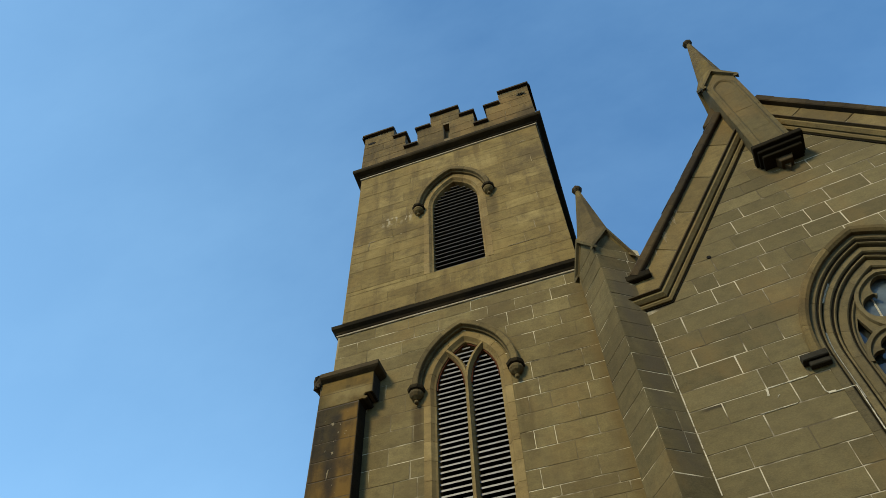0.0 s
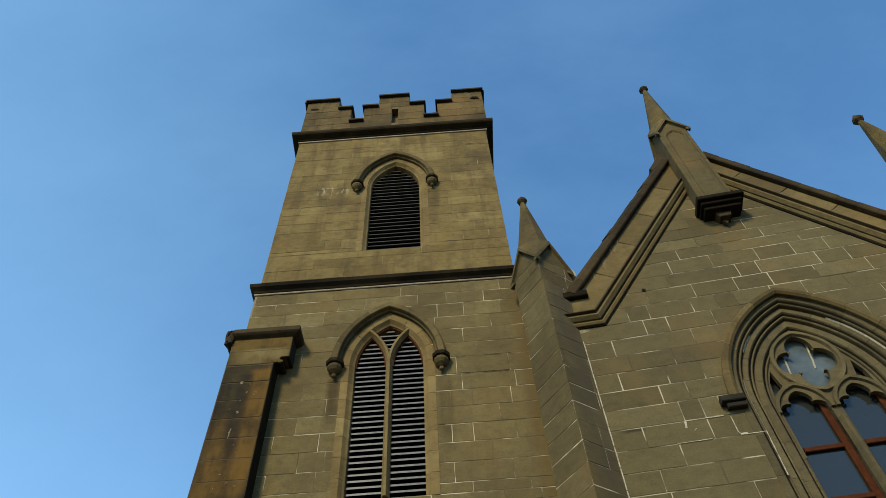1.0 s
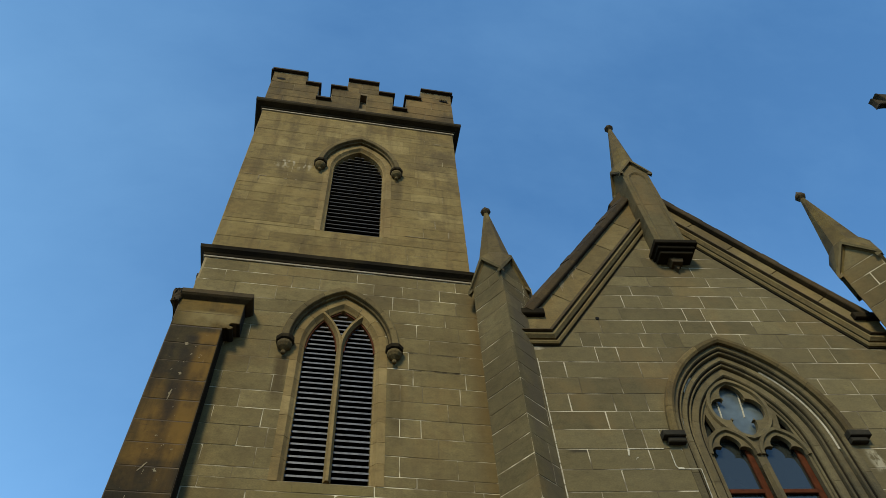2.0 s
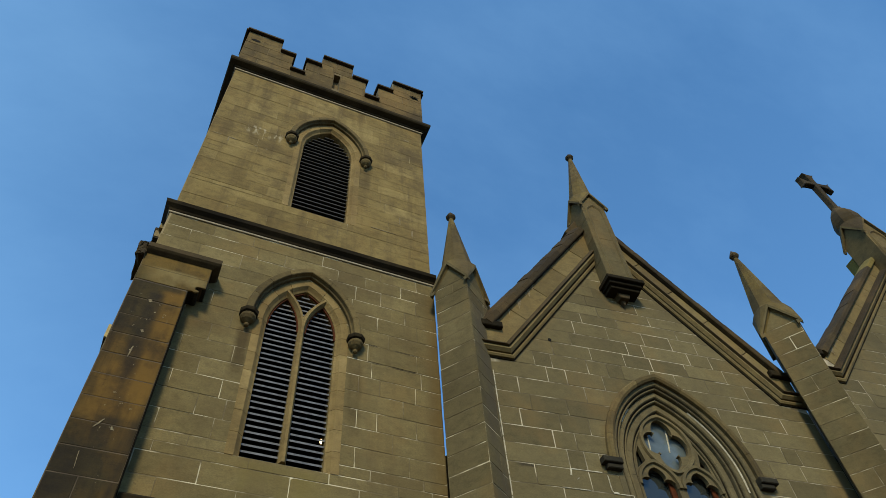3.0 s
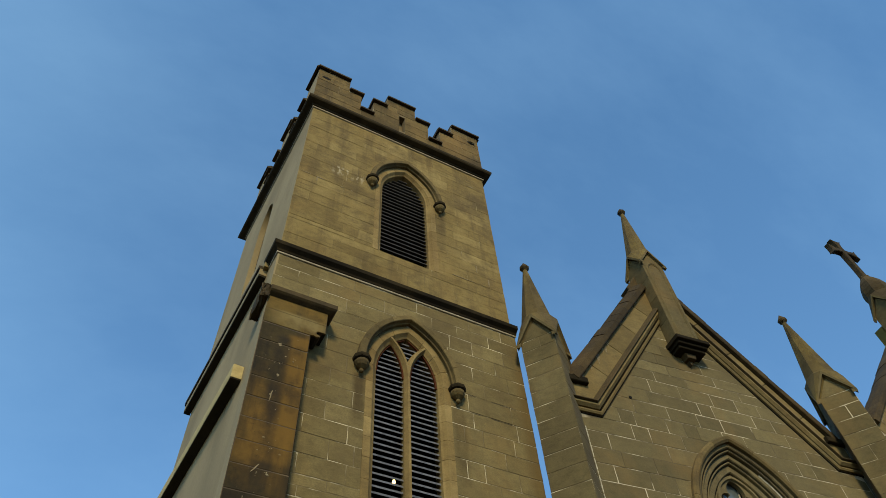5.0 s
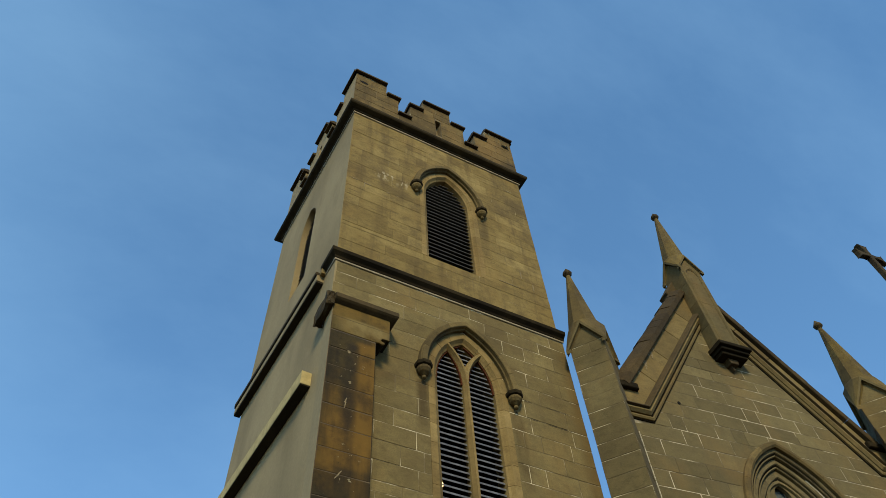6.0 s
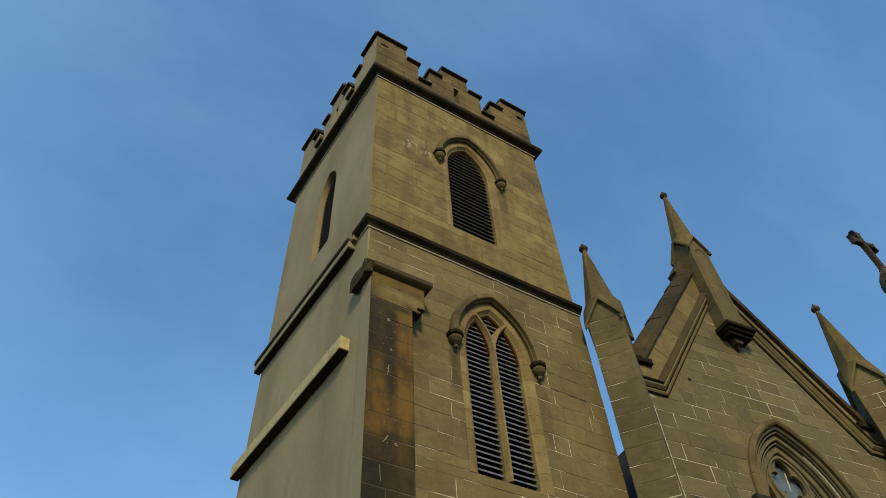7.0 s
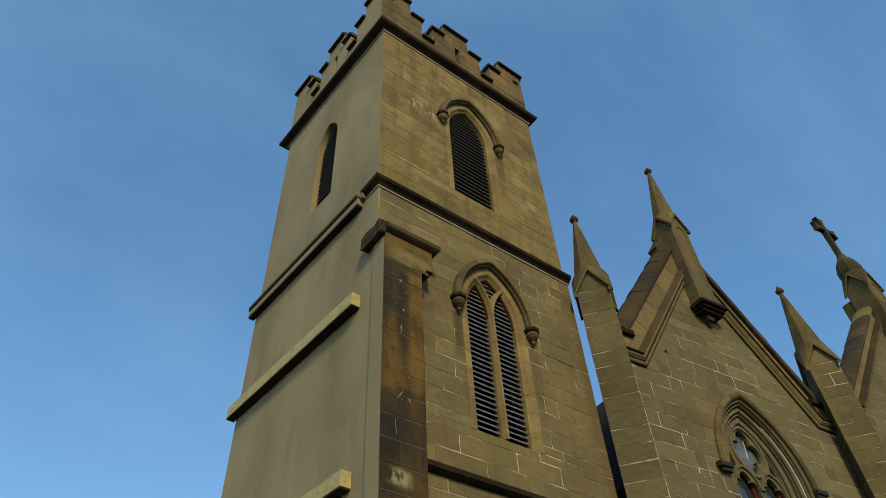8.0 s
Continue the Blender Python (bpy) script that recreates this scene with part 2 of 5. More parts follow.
HOOD = stone_material("hood_stone", (0.098, 0.068, 0.026), (0.158, 0.111, 0.044), (0.215, 0.153, 0.064), (0.032, 0.024, 0.013), 0.55, 0.45, 0.4)
RAKE_COPING = stone_material("brown_coping_stone", (0.0323, 0.0204, 0.0085), (0.0578, 0.0374, 0.0145), (0.0918, 0.0612, 0.0247), (0.017, 0.0127, 0.0068), 0.6, 0.5, 0.5, warm=(0.10, 0.058, 0.018))
# dark stone that also carries the shade of soffits, a side face, the slot
STONE_SHADE = stone_material("dark_stone_shade", (0.021, 0.0175, 0.0112), (0.035, 0.0287, 0.0182), (0.0546, 0.0441, 0.0273), (0.0105, 0.0091, 0.0063), 0.5, 0.4, 0.4, warm=(0.05, 0.036, 0.018))
HEAD = stone_material("stained_head_stone", (0.064, 0.042, 0.012), (0.092, 0.063, 0.019), (0.120, 0.083, 0.028), (0.026, 0.019, 0.009), 0.8, 0.2, 0.7, warm=(0.17, 0.100, 0.018), rust=(0.42, 0.60, 0.8),
                      marks=(((-2.05, 0.62, 9.84, 10.24, 0.06, 1.6, 0.36, 0.52, (1, 1, 1)), (0.190, 0.142, 0.056), 0.85),))
SPIRE_STONE = stone_material("spire_stone", (0.060, 0.041, 0.016), (0.105, 0.073, 0.028), (0.165, 0.118, 0.048), (0.028, 0.021, 0.011), 0.7, 0.45, 0.5, warm=(0.19, 0.135, 0.032), rust=(0.46, 0.66, 0.6))
PINNACLE_STONE = stone_material("pinnacle_sandstone", (0.0988, 0.0751, 0.0333), (0.14, 0.107, 0.0494), (0.182, 0.142, 0.0693), (0.068, 0.050, 0.023), 0.5, 0.4, 0.4, worn=0.25,
                                marks=(((2.90, 0.24, 6.6, 11.0, 0.5, 1.6, 0.34, 0.52, (1, 1, 0.8)), (0.075, 0.058, 0.034), 0.8),))
WINDOW_STONE = stone_material("window_stone", (0.100, 0.077, 0.040), (0.152, 0.118, 0.061), (0.210, 0.164, 0.088), (0.040, 0.034, 0.022), 0.6, 0.45, 0.5, warm=(0.15, 0.105, 0.04))
LICHEN = stone_material("lichened_stone", (0.12, 0.085, 0.022), (0.19, 0.14, 0.036), (0.25, 0.19, 0.06), (0.06, 0.045, 0.02), 0.4, 0.4, 0.3, warm=(0.24, 0.17, 0.03), rust=(0.42, 0.6, 0.6))
MORTAR_UP = mortar_material("old_pointing", (0.130, 0.094, 0.042), (0.36, 0.30, 0.18), 0.56, 0.66)
MORTAR_LOW = mortar_material("tower_pointing", (0.115, 0.086, 0.040), (0.52, 0.45, 0.30), 0.46, 0.60)
MORTAR_GABLE = mortar_material("fresh_pointing", (0.08, 0.06, 0.03), (0.42, 0.36, 0.25), 0.42, 0.58)
MORTAR_RUST = mortar_material("stained_pointing", (0.05, 0.035, 0.02), (0.12, 0.085, 0.045), 0.4, 0.7)
RENDER = render_material("cement_render")
BAND = plain_material("painted_band", (0.36, 0.285, 0.13), 0.85, 0, 9, 0.2)
LEAD = plain_material("lead_flashing", (0.25, 0.205, 0.135), 0.7, 0.0, 14, 0.3)
SLAT = plain_material("weathered_slat", (0.085, 0.085, 0.0901), 0.42, 0, 14, 0.5)
SLAT_DARK = plain_material("dark_slat", (0.045, 0.042, 0.0396), 0.7, 0, 25, 0.35)
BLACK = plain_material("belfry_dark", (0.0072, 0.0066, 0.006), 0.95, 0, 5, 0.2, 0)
REDWOOD = plain_material("red_painted_timber", (0.062, 0.016, 0.004), 0.85, 0, 14, 0.3)
SLATE = plain_material("roof_slate", (0.018, 0.014, 0.011), 0.95, 0, 6, 0.4)
SPLASH = plain_material("old_splash", (0.19, 0.15, 0.088), 0.95, 0, 40, 0.4)
# white of lime pointing, and of the painted glints on the tracery
LIME_GLINT = plain_material("lime_and_glint", (0.38, 0.34, 0.255), 0.95, 0, 30, 0.35)
# unseen ground; its brown is set for the light it throws up
GROUND = plain_material("bounce_ground", (0.095, 0.072, 0.042), 0.95, 0, 3, 0.4)


WEED = plain_material("weed_leaves", (0.030, 0.036, 0.012), 0.7, 0, 40, 0.4)


def glass_material():
    m, nt, b = node_material("window_glass")
    b.inputs["Base Color"].default_value = (0.022, 0.025, 0.022, 1)
    b.inputs["Roughness"].default_value = 0.05
    b.inputs["Specular IOR Level"].default_value = 0.7
    bump(nt, b, noise_node(nt, 3, 2), 0.08, 0.02)
    return m


GLASS = glass_material()
BULB, _nt, _b = node_material("lit_bulb")
_b.inputs["Emission Color"].default_value = (1.0, 0.62, 0.25, 1)
_b.inputs["Emission Strength"].default_value = 3.2
BRASS = plain_material("brass_socket", (0.25, 0.17, 0.06), 0.4, 1.0, 20, 0.2)
# pale base stands in for the sky reflected in the pane
PALE_GLASS = plain_material("sky_tinted_glass", (0.080, 0.096, 0.098), 0.18, 0, 2.5, 0.5, 0.03)


# ---------------------------------------------------------------- helpers
def link_mesh(name, verts, faces, material, parent=None, label="", smooth=False):
    me = bpy.data.meshes.new(name)
    me.from_pydata([tuple(v) for v in verts], [], faces)
    me.materials.append(material)
    if smooth:
        me.shade_smooth()
    ob = new(name, me)
    ob.parent = parent
    if label:
        tagged(ob, label)
    return ob


def part(name, bm, material, parent, label=""):
    bmesh.ops.recalc_face_normals(bm, faces=bm.faces[:])
    me = bpy.data.meshes.new(name)
    bm.to_mesh(me)
    bm.free()
    me.materials.append(material)
    ob = new(name, me)
    ob.parent = parent
    if label:
        tagged(ob, label)
    return ob


def thing(name, label, category, m=None, group="", kind=""):
    ob = new(name)
    ob.empty_display_size = 0.3
    if m is not None:
        ob.matrix_world = m
    return tagged(ob, label, category, group, kind)


def ident(p):
    return p


def mapper(m):
    return lambda p: m @ Vector(p)


def add_prism(bm, poly, y0, y1, f=ident, bevel=0.0):
    """Extrude a polygon given in (x, z) from depth y0 (front) to y1; bevel softens the front edge."""
    rings = []
    if bevel:
        rings.append([(x, y0, z) for x, z in inset(poly, bevel)])
        rings.append([(x, y0 + bevel, z) for x, z in poly])
    else:
        rings.append([(x, y0, z) for x, z in poly])
    rings.append([(x, y1, z) for x, z in poly])
    vs = [[bm.verts.new(f(Vector(p))) for p in r] for r in rings]
    n = len(poly)
    bm.faces.new(vs[0])
    bm.faces.new(list(reversed(vs[-1])))
    for a, b in zip(vs, vs[1:]):
        for i in range(n):
            bm.faces.new((a[i], a[(i + 1) % n], b[(i + 1) % n], b[i]))


def add_box(bm, x0, x1, y0, y1, z0, z1, f=ident, bevel=0.0):
    b = bevel
    if not b:
        add_prism(bm, [(x0, z0), (x1, z0), (x1, z1), (x0, z1)], y0, y1, f)
        return
    rings = [[(x0 + b, z0 + b), (x1 - b, z0 + b), (x1 - b, z1 - b), (x0 + b, z1 - b)], [(x0, z0), (x1, z0), (x1, z1), (x0, z1)]]
    order = [(rings[0], y0), (rings[1], y0 + b), (rings[1], y1 - b), (rings[0], y1)]
    vs = [[bm.verts.new(f(Vector((x, y, z)))) for x, z in r] for r, y in order]
    bm.faces.new(vs[0])
    bm.faces.new(list(reversed(vs[-1])))
    for a, c in zip(vs, vs[1:]):
        for i in range(4):
            bm.faces.new((a[i], a[(i + 1) % 4], c[(i + 1) % 4], c[i]))


def inset(poly, d):
    """Move each corner of a polygon inwards by about d."""
    n, out = len(poly), []
    area = sum(poly[i][0] * poly[(i + 1) % n][1] - poly[(i + 1) % n][0] * poly[i][1] for i in range(n))
    s = 1 if area > 0 else -1
    for i in range(n):
        p, a, b = Vector(poly[i]), Vector(poly[i - 1]), Vector(poly[(i + 1) % n])
        e1, e2 = (p - a), (b - p)
        if e1.length < 1e-6 or e2.length < 1e-6:
            out.append(tuple(p))
            continue
        e1.normalize(), e2.normalize()
        n1, n2 = Vector((-e1.y, e1.x)) * s, Vector((-e2.y, e2.x)) * s
        k = n1 + n2
        k = k / max(0.5, k.length_squared / 2) if k.length > 0.3 else n1
        out.append(tuple(p + k * d))
    return out


def sweep_path(bm, path, profile, f=ident, close_profile=True, caps=True):
    """Sweep a profile of (out, y) along a path in (x, z); out lies to the left of the way along the path."""
    n = len(path)
    rows = []
    for i in range(n):
        p = Vector(path[i])
        d1 = (p - Vector(path[i - 1])).normalized() if i else None
        d2 = (Vector(path[i + 1]) - p).normalized() if i < n - 1 else None
        d1, d2 = d1 or d2, d2 or d1
        n1, n2 = Vector((-d1.y, d1.x)), Vector((-d2.y, d2.x))
        k = n1 + n2
        k = k * (2 / k.length_squared)
        rows.append([bm.verts.new(f(Vector((p.x + k.x * o, y, p.y + k.y * o)))) for o, y in profile])
    m = len(profile)
    for a, b in zip(rows, rows[1:]):
        for j in range(m if close_profile else m - 1):
            bm.faces.new((a[j], a[(j + 1) % m], b[(j + 1) % m], b[j]))
    if caps and close_profile:
        bm.faces.new(rows[0])
        bm.faces.new(list(reversed(rows[-1])))


class Arch:
    """A pointed opening: centre, half width, springing, sill, and how far the arcs' centres lie beyond the middle."""

    def __init__(self, cx, w, spring, sill, off):
        self.cx, self.w, self.spring, self.sill, self.off = cx, w, spring, sill, off

    def apex(self, r=0.0):
        big = self.w + r + self.off
        return self.spring + math.sqrt(big * big - self.off * self.off)

    def half(self, z, r=0.0):
        """Half width at height z, or None above the apex."""
        if z <= self.spring:
            return self.w + r
        big = self.w + r + self.off
        h = big * big - (z - self.spring) ** 2
        if h <= self.off * self.off:
            return None
        return math.sqrt(h) - self.off

    def point(self, side, s, r=0.0):
        """Along one side: s from 0 (sill) to 1 (springing) to 2 (apex)."""
        if s <= 1:
            return self.cx + side * (self.w + r), self.sill + (self.spring - self.sill) * s
        big = self.w + r + self.off
        top = math.acos(self.off / big)
        a = top * (s - 1)
        return self.cx + side * (big * math.cos(a) - self.off), self.spring + big * math.sin(a)

    def outline(self, r=0.0, n=10, sill=None):
        z0 = self.sill if sill is None else sill
        right = [(self.cx + self.w + r, z0)] + [self.point(1, 1 + i / n, r) for i in range(n + 1)]
        left = [self.point(-1, 1 + i / n, r) for i in range(n - 1, -1, -1)] + [(self.cx - self.w - r, z0)]
        return right + left


def sweep_arch(bm, arch, profile, s0, s1, side, f=ident, n=6):
    """Sweep a closed profile of (r, y) along one side of an arch from s0 to s1: one solid stone."""
    rows = []
    for i in range(n + 1):
        s = s0 + (s1 - s0) * i / n
        row = []
        for r, y in profile:
            x, z = arch.point(side, s, r)
            row.append(bm.verts.new(f(Vector((x, y, z)))))
        rows.append(row)
    m = len(profile)
    for a, b in zip(rows, rows[1:]):
        for j in range(m):
            bm.faces.new((a[j], a[(j + 1) % m], b[(j + 1) % m], b[j]))
    bm.faces.new(rows[0])
    bm.faces.new(list(reversed(rows[-1])))


def arch_stones(name, arch, profile, material, parent, f=ident, jambs=6, voussoirs=4, gap=0.006, label="", jamb_from=0.0):
    """The dressed surround of an arch, stone by stone."""
    length = (arch.spring - arch.sill)
    cuts = [jamb_from + (1 - jamb_from) * i / jambs for i in range(jambs)] if jambs else []
    cuts += [1 + i / voussoirs for i in range(voussoirs + 1)]
    for side in (-1, 1):
        for a, b in zip(cuts, cuts[1:]):
            bm = bmesh.new()
            g = gap / max(length, 0.5) if b <= 1 else gap / (arch.w + arch.off)
            last = 0 if b >= 2 else g
            sweep_arch(bm, arch, profile, a, b - last, side, f, 2 if b <= 1 else 5)
            part(name, bm, material, parent, label)


def stone_mesh(poly, y, f, gap, lip, depth, edge=0.004):
    """Corners and faces of one dressed stone whose face lies at depth y."""
    outer = inset(poly, gap / 2)
    face = inset(outer, edge)
    n = len(poly)
    vs = [f(Vector((x, y, z))) for x, z in face] + [f(Vector((x, y + lip, z))) for x, z in outer] + [f(Vector((x, y + depth, z))) for x, z in outer]
    fs = [tuple(range(n))]
    for k in (0, 1):
        fs += [(k * n + i, k * n + (i + 1) % n, (k + 1) * n + (i + 1) % n, (k + 1) * n + i) for i in range(n)]
    return vs, [tuple(reversed(q)) for q in fs]


def masonry(zs, left, right, rng, holes=(), lengths=(0.6, 1.15), known=None):
    """Polygons of coursed stones between two edge functions of z, round holes given as pairs of edge functions. known: upright joints of a course, by its bed."""
    out = []
    for z0, z1 in zip(zs, zs[1:]):
        zz = [z0, z0 * 0.67 + z1 * 0.33, z0 * 0.33 + z1 * 0.67, z1]
        spans = [([left(z) for z in zz], [right(z) for z in zz])]
        for hl, hr, h0, h1 in holes:
            if h1 <= z0 + 0.01 or h0 >= z1 - 0.01:
                continue
            l, r = [hl(z) for z in zz], [hr(z) for z in zz]
            nxt = []
            for a, b in spans:
                nxt += [(a, l), (r, b)]
            spans = nxt
        for a, b in spans:
            lo, hi = max(a), min(b)
            if max(b) - min(a) < 0.06:
                continue
            fixed = [c for c in (known or {}).get(round(z0, 3), ()) if lo + 0.12 < c < hi - 0.12]
            cuts, x = [], min(a) + rng.uniform(0.3, lengths[1])
            if fixed:
                for p, q in zip([lo] + fixed, fixed + [hi]):
                    n = int((q - p) / 1.35) + 1
                    cuts += [p + (q - p) * (i + rng.uniform(-0.12, 0.12)) / n for i in range(1, n)] + [q]
                cuts, x = cuts[:-1], hi
            while x < hi - 0.28:
                if x > lo + 0.18:
                    cuts.append(x)
                x += rng.uniform(*lengths)
            edges = [a] + [[c] * 4 for c in cuts] + [b]
            for e0, e1 in zip(edges, edges[1:]):
                lp, rp = list(zip(e0, zz)), list(zip(e1, zz))
                if max(e0) - min(e0) < 1e-4:
                    lp = [lp[0], lp[-1]]
                if max(e1) - min(e1) < 1e-4:
                    rp = [rp[0], rp[-1]]
                poly = lp[::-1] + rp
                clean = []
                for p in poly:
                    if not clean or (Vector(p) - Vector(clean[-1])).length > 0.02:
                        clean.append(p)
                if (Vector(clean[0]) - Vector(clean[-1])).length < 0.02:
                    clean.pop()
                ar = sum(clean[i][0] * clean[(i + 1) % len(clean)][1] - clean[(i + 1) % len(clean)][0] * clean[i][1] for i in range(len(clean))) / 2
                if len(clean) > 2 and ar > 0.008:
                    out.append(clean)
    return out


def lay_stones(polys, y, material, parent, rng, f=ident, gap=0.011, lip=0.003, limit=300, near=None, name="stone", edge=0.004):
    """Each stone an object of its own, up to the limit; what is further off goes into one mesh."""
    if near:
        polys = sorted(polys, key=near)
    worn = []
    for poly in polys:                                   # hand-cut edges, now and then a knocked corner
        q = [(x + rng.uniform(-0.004, 0.004), z + rng.uniform(-0.0035, 0.0035)) for x, z in poly]
        if len(q) == 4 and rng.random() < 0.22:
            k = rng.randrange(4)
            a, c, e = Vector(q[k - 1]), Vector(q[k]), Vector(q[(k + 1) % 4])
            if (a - c).length > 0.12 and (e - c).length > 0.12:
                r = rng.uniform(0.015, 0.05)
                q[k:k + 1] = [tuple(c + (a - c).normalized() * r), tuple(c + (e - c).normalized() * r * 0.7)]
        worn.append(q)
    polys = worn
    for poly in polys[:limit]:
        vs, fs = stone_mesh(poly, y + rng.uniform(-0.003, 0.003), f, gap, lip, 0.03, edge)
        link_mesh(name, vs, fs, material, parent)
    rest = polys[limit:]
    if rest:
        av, af = [], []
        for poly in rest:
            vs, fs = stone_mesh(poly, y + rng.uniform(-0.003, 0.003), f, gap, lip, 0.03, edge)
            k = len(av)
            av += vs
            af += [tuple(i + k for i in q) for q in fs]
        tagged(link_mesh("far_stones", av, af, material, parent), kind="stuff")


def wall_with_hole(bm, x0, x1, z0, z1, y0, y1, arch, f=ident, top=None):
    """A slab of wall in (x, z), thick from y0 to y1, with a pointed opening cut through it. top: extra outline points of a gable."""
    o = arch.outline(0.0, 10)
    c, ax = arch.cx, arch.apex()
    n = 11
    right_half = o[:n + 1]                   # sill right up to the apex
    left_half = o[n:]                        # apex down to the sill left
    peak = top or [(x1, z1), (x0, z1)]
    tops = [p for p in peak if p[0] > c + 1e-6], [p for p in peak if p[0] < c - 1e-6]
    zc = [p for p in peak if abs(p[0] - c) < 1e-6]
    zc = zc[0][1] if zc else z1
    rp = [(c, z0), (x1, z0)] + tops[0] + [(c, zc), (c, ax)] + right_half[:-1][::-1] + [(c, arch.sill)]
    lp = [(c, z0), (c, arch.sill)] + left_half[1:][::-1] + [(c, ax), (c, zc)] + tops[1] + [(x0, z0)]
    for poly in (rp, lp):
        add_prism(bm, poly, y0, y1, f)


def wider(a, r):
    """The same arch with its sides moved out by r."""
    return Arch(a.cx, a.w + r, a.spring, a.sill, a.off)


def hole_of(arch, r=0.0):
    return (lambda z: arch.cx - (arch.half(z, r) or 0.0), lambda z: arch.cx + (arch.half(z, r) or 0.0), arch.sill, arch.apex(r))


def with_level(zs, z):
    """Bed joints with one at the height z."""
    return sorted([v for v in zs if abs(v - z) > 0.11] + [z])


def courses(z0, z1, step, phase):
    """Heights of the bed joints between z0 and z1, through the height phase."""
    k = math.ceil((z0 - phase) / step)
    zs = [phase + step * i for i in range(k, k + 200) if phase + step * i < z1 - 0.08]
    zs = [z for z in zs if z > z0 + 0.08]
    return [z0] + zs + [z1]


def lathe(bm, prof, cx, cy, n=8, f=ident, turn=0.0):
    """A turned or faceted form: (radius, z) from the bottom to the top."""
    rows = [[bm.verts.new(f(Vector((cx + r * math.cos(turn + 2 * math.pi * i / n), cy + r * math.sin(turn + 2 * math.pi * i / n), z)))) for i in range(n)] for r, z in prof]
    for a, b in zip(rows, rows[1:]):
        for i in range(n):
            bm.faces.new((a[i], a[(i + 1) % n], b[(i + 1) % n], b[i]))
    bm.faces.new(list(reversed(rows[0])))
    bm.faces.new(rows[-1])


def louvres(arch, r, depth, pitch, material, parent, f=ident, x0=None, x1=None, edge=0.05, drop=0.07, blade=0.11):
    """Sloping slats across an arched light, each cut to the opening."""
    z = arch.sill + 0.10
    while z < arch.apex(r) - 0.06:
        h = arch.half(z + 0.03, r)
        if h is None:
            break
        a, b = arch.cx - h, arch.cx + h
        if x0 is not None:
            a = max(a, x0(z))
        if x1 is not None:
            b = min(b, x1(z))
        if b - a > 0.05:
            bm = bmesh.new()
            prof = [(depth, z - drop), (depth + 0.004, z - drop + edge), (depth + blade, z + 0.035), (depth + blade, z + 0.015)]
            va = [bm.verts.new(f(Vector((a + 0.004, y, zz)))) for y, zz in prof]
            vb = [bm.verts.new(f(Vector((b - 0.004, y, zz)))) for y, zz in prof]
            bm.faces.new(va)
            bm.faces.new(vb[::-1])
            for i in range(4):
                bm.faces.new((va[i], va[(i + 1) % 4], vb[(i + 1) % 4], vb[i]))
            part("slat", bm, material, parent)
        z += pitch


def hood(arch, r0, r1, y, proj, parent, f=ident, stop_scale=1.0, voussoirs=4):
    """Hood mould over an arch: dark chamfered drip stones, and a turned boss under each end."""
    rm = r0 + (r1 - r0) * 0.22
    face = [(rm, y), (rm, y - proj * 0.92), (rm + 0.012, y - proj), (r1 - 0.025, y - proj), (r1, y - proj * 0.75), (r1, y)]
    arch_stones("hood_stone", arch, face, HOOD, parent, f, 0, voussoirs, 0.004)
    hollow = [(r0, y), (r0, y - proj * 0.42), (r0 + 0.010, y - proj * 0.46), (rm - 0.012, y - proj * 0.52), (rm - 0.003, y - proj * 0.88), (rm - 0.003, y)]
    arch_stones("hood_hollow", arch, hollow, HOOD, parent, f, 0, voussoirs, 0.004)
    rc = (r0 + r1) / 2
    for side in (-1, 1):
        x = arch.cx + side * (arch.w + rc)
        s, z = stop_scale, arch.spring + 0.02
        bm = bmesh.new()
        s *= 0.93
        prof = [(0.015, -0.365), (0.038, -0.35), (0.046, -0.325), (0.038, -0.30), (0.022, -0.285), (0.05, -0.265), (0.10, -0.225), (0.132, -0.17), (0.135, -0.13), (0.12, -0.105), (0.128, -0.10), (0.16, -0.085), (0.168, -0.05), (0.168, -0.015), (0.12, 0.02)]
        lathe(bm, [(r * s, z + dz * s) for r, dz in prof[:10]], x, y - proj * 0.45, 12, f)
        boss = part("label_stop", bm, HOOD, parent, "carved stone boss under the hood mould")
        bm = bmesh.new()
        lathe(bm, [(r * s, z + dz * s) for r, dz in prof[10:]], x, y - proj * 0.45, 8, f, math.pi / 8)
        part("boss_top", bm, SOOT_SHADE, boss, "dark octagonal top of the boss")
# ---------------------------------------------------------------- ground
bm = bmesh.new()
vs = [bm.verts.new(p) for p in ((-900, -900, 0.2), (900, -900, 0.2), (900, 900, 0.2), (-900, 900, 0.2))]
bm.faces.new(vs)
tagged(part("ground", bm, GROUND, None, "unseen flat ground round the tower, coloured for its bounce light"), category="ground", kind="structure")

# ---------------------------------------------------------------- bell tower
rng = random.Random(11)
tower = thing("bell_tower", "square sandstone church bell tower with stepped battlements and louvred windows", "tower")
XL, XR, XLU, XRU = -2.64, 2.36, -2.62, 2.33          # lower and upper faces
YL, YU = -0.10, -0.05                                 # stone faces of the lower and upper stage
SKEW, DEEP = radians(3.0), 4.62
Z_STR, Z_COR, Z_TOP = 12.02, 18.35, 20.99
lower_win = Arch(-0.05, 0.605, 9.97, 7.40, 0.55)
upper_win = Arch(-0.045, 0.60, 15.86, 13.27, 0.55)


def to_plan(p):
    return Vector((p.x, p.z, p.y))


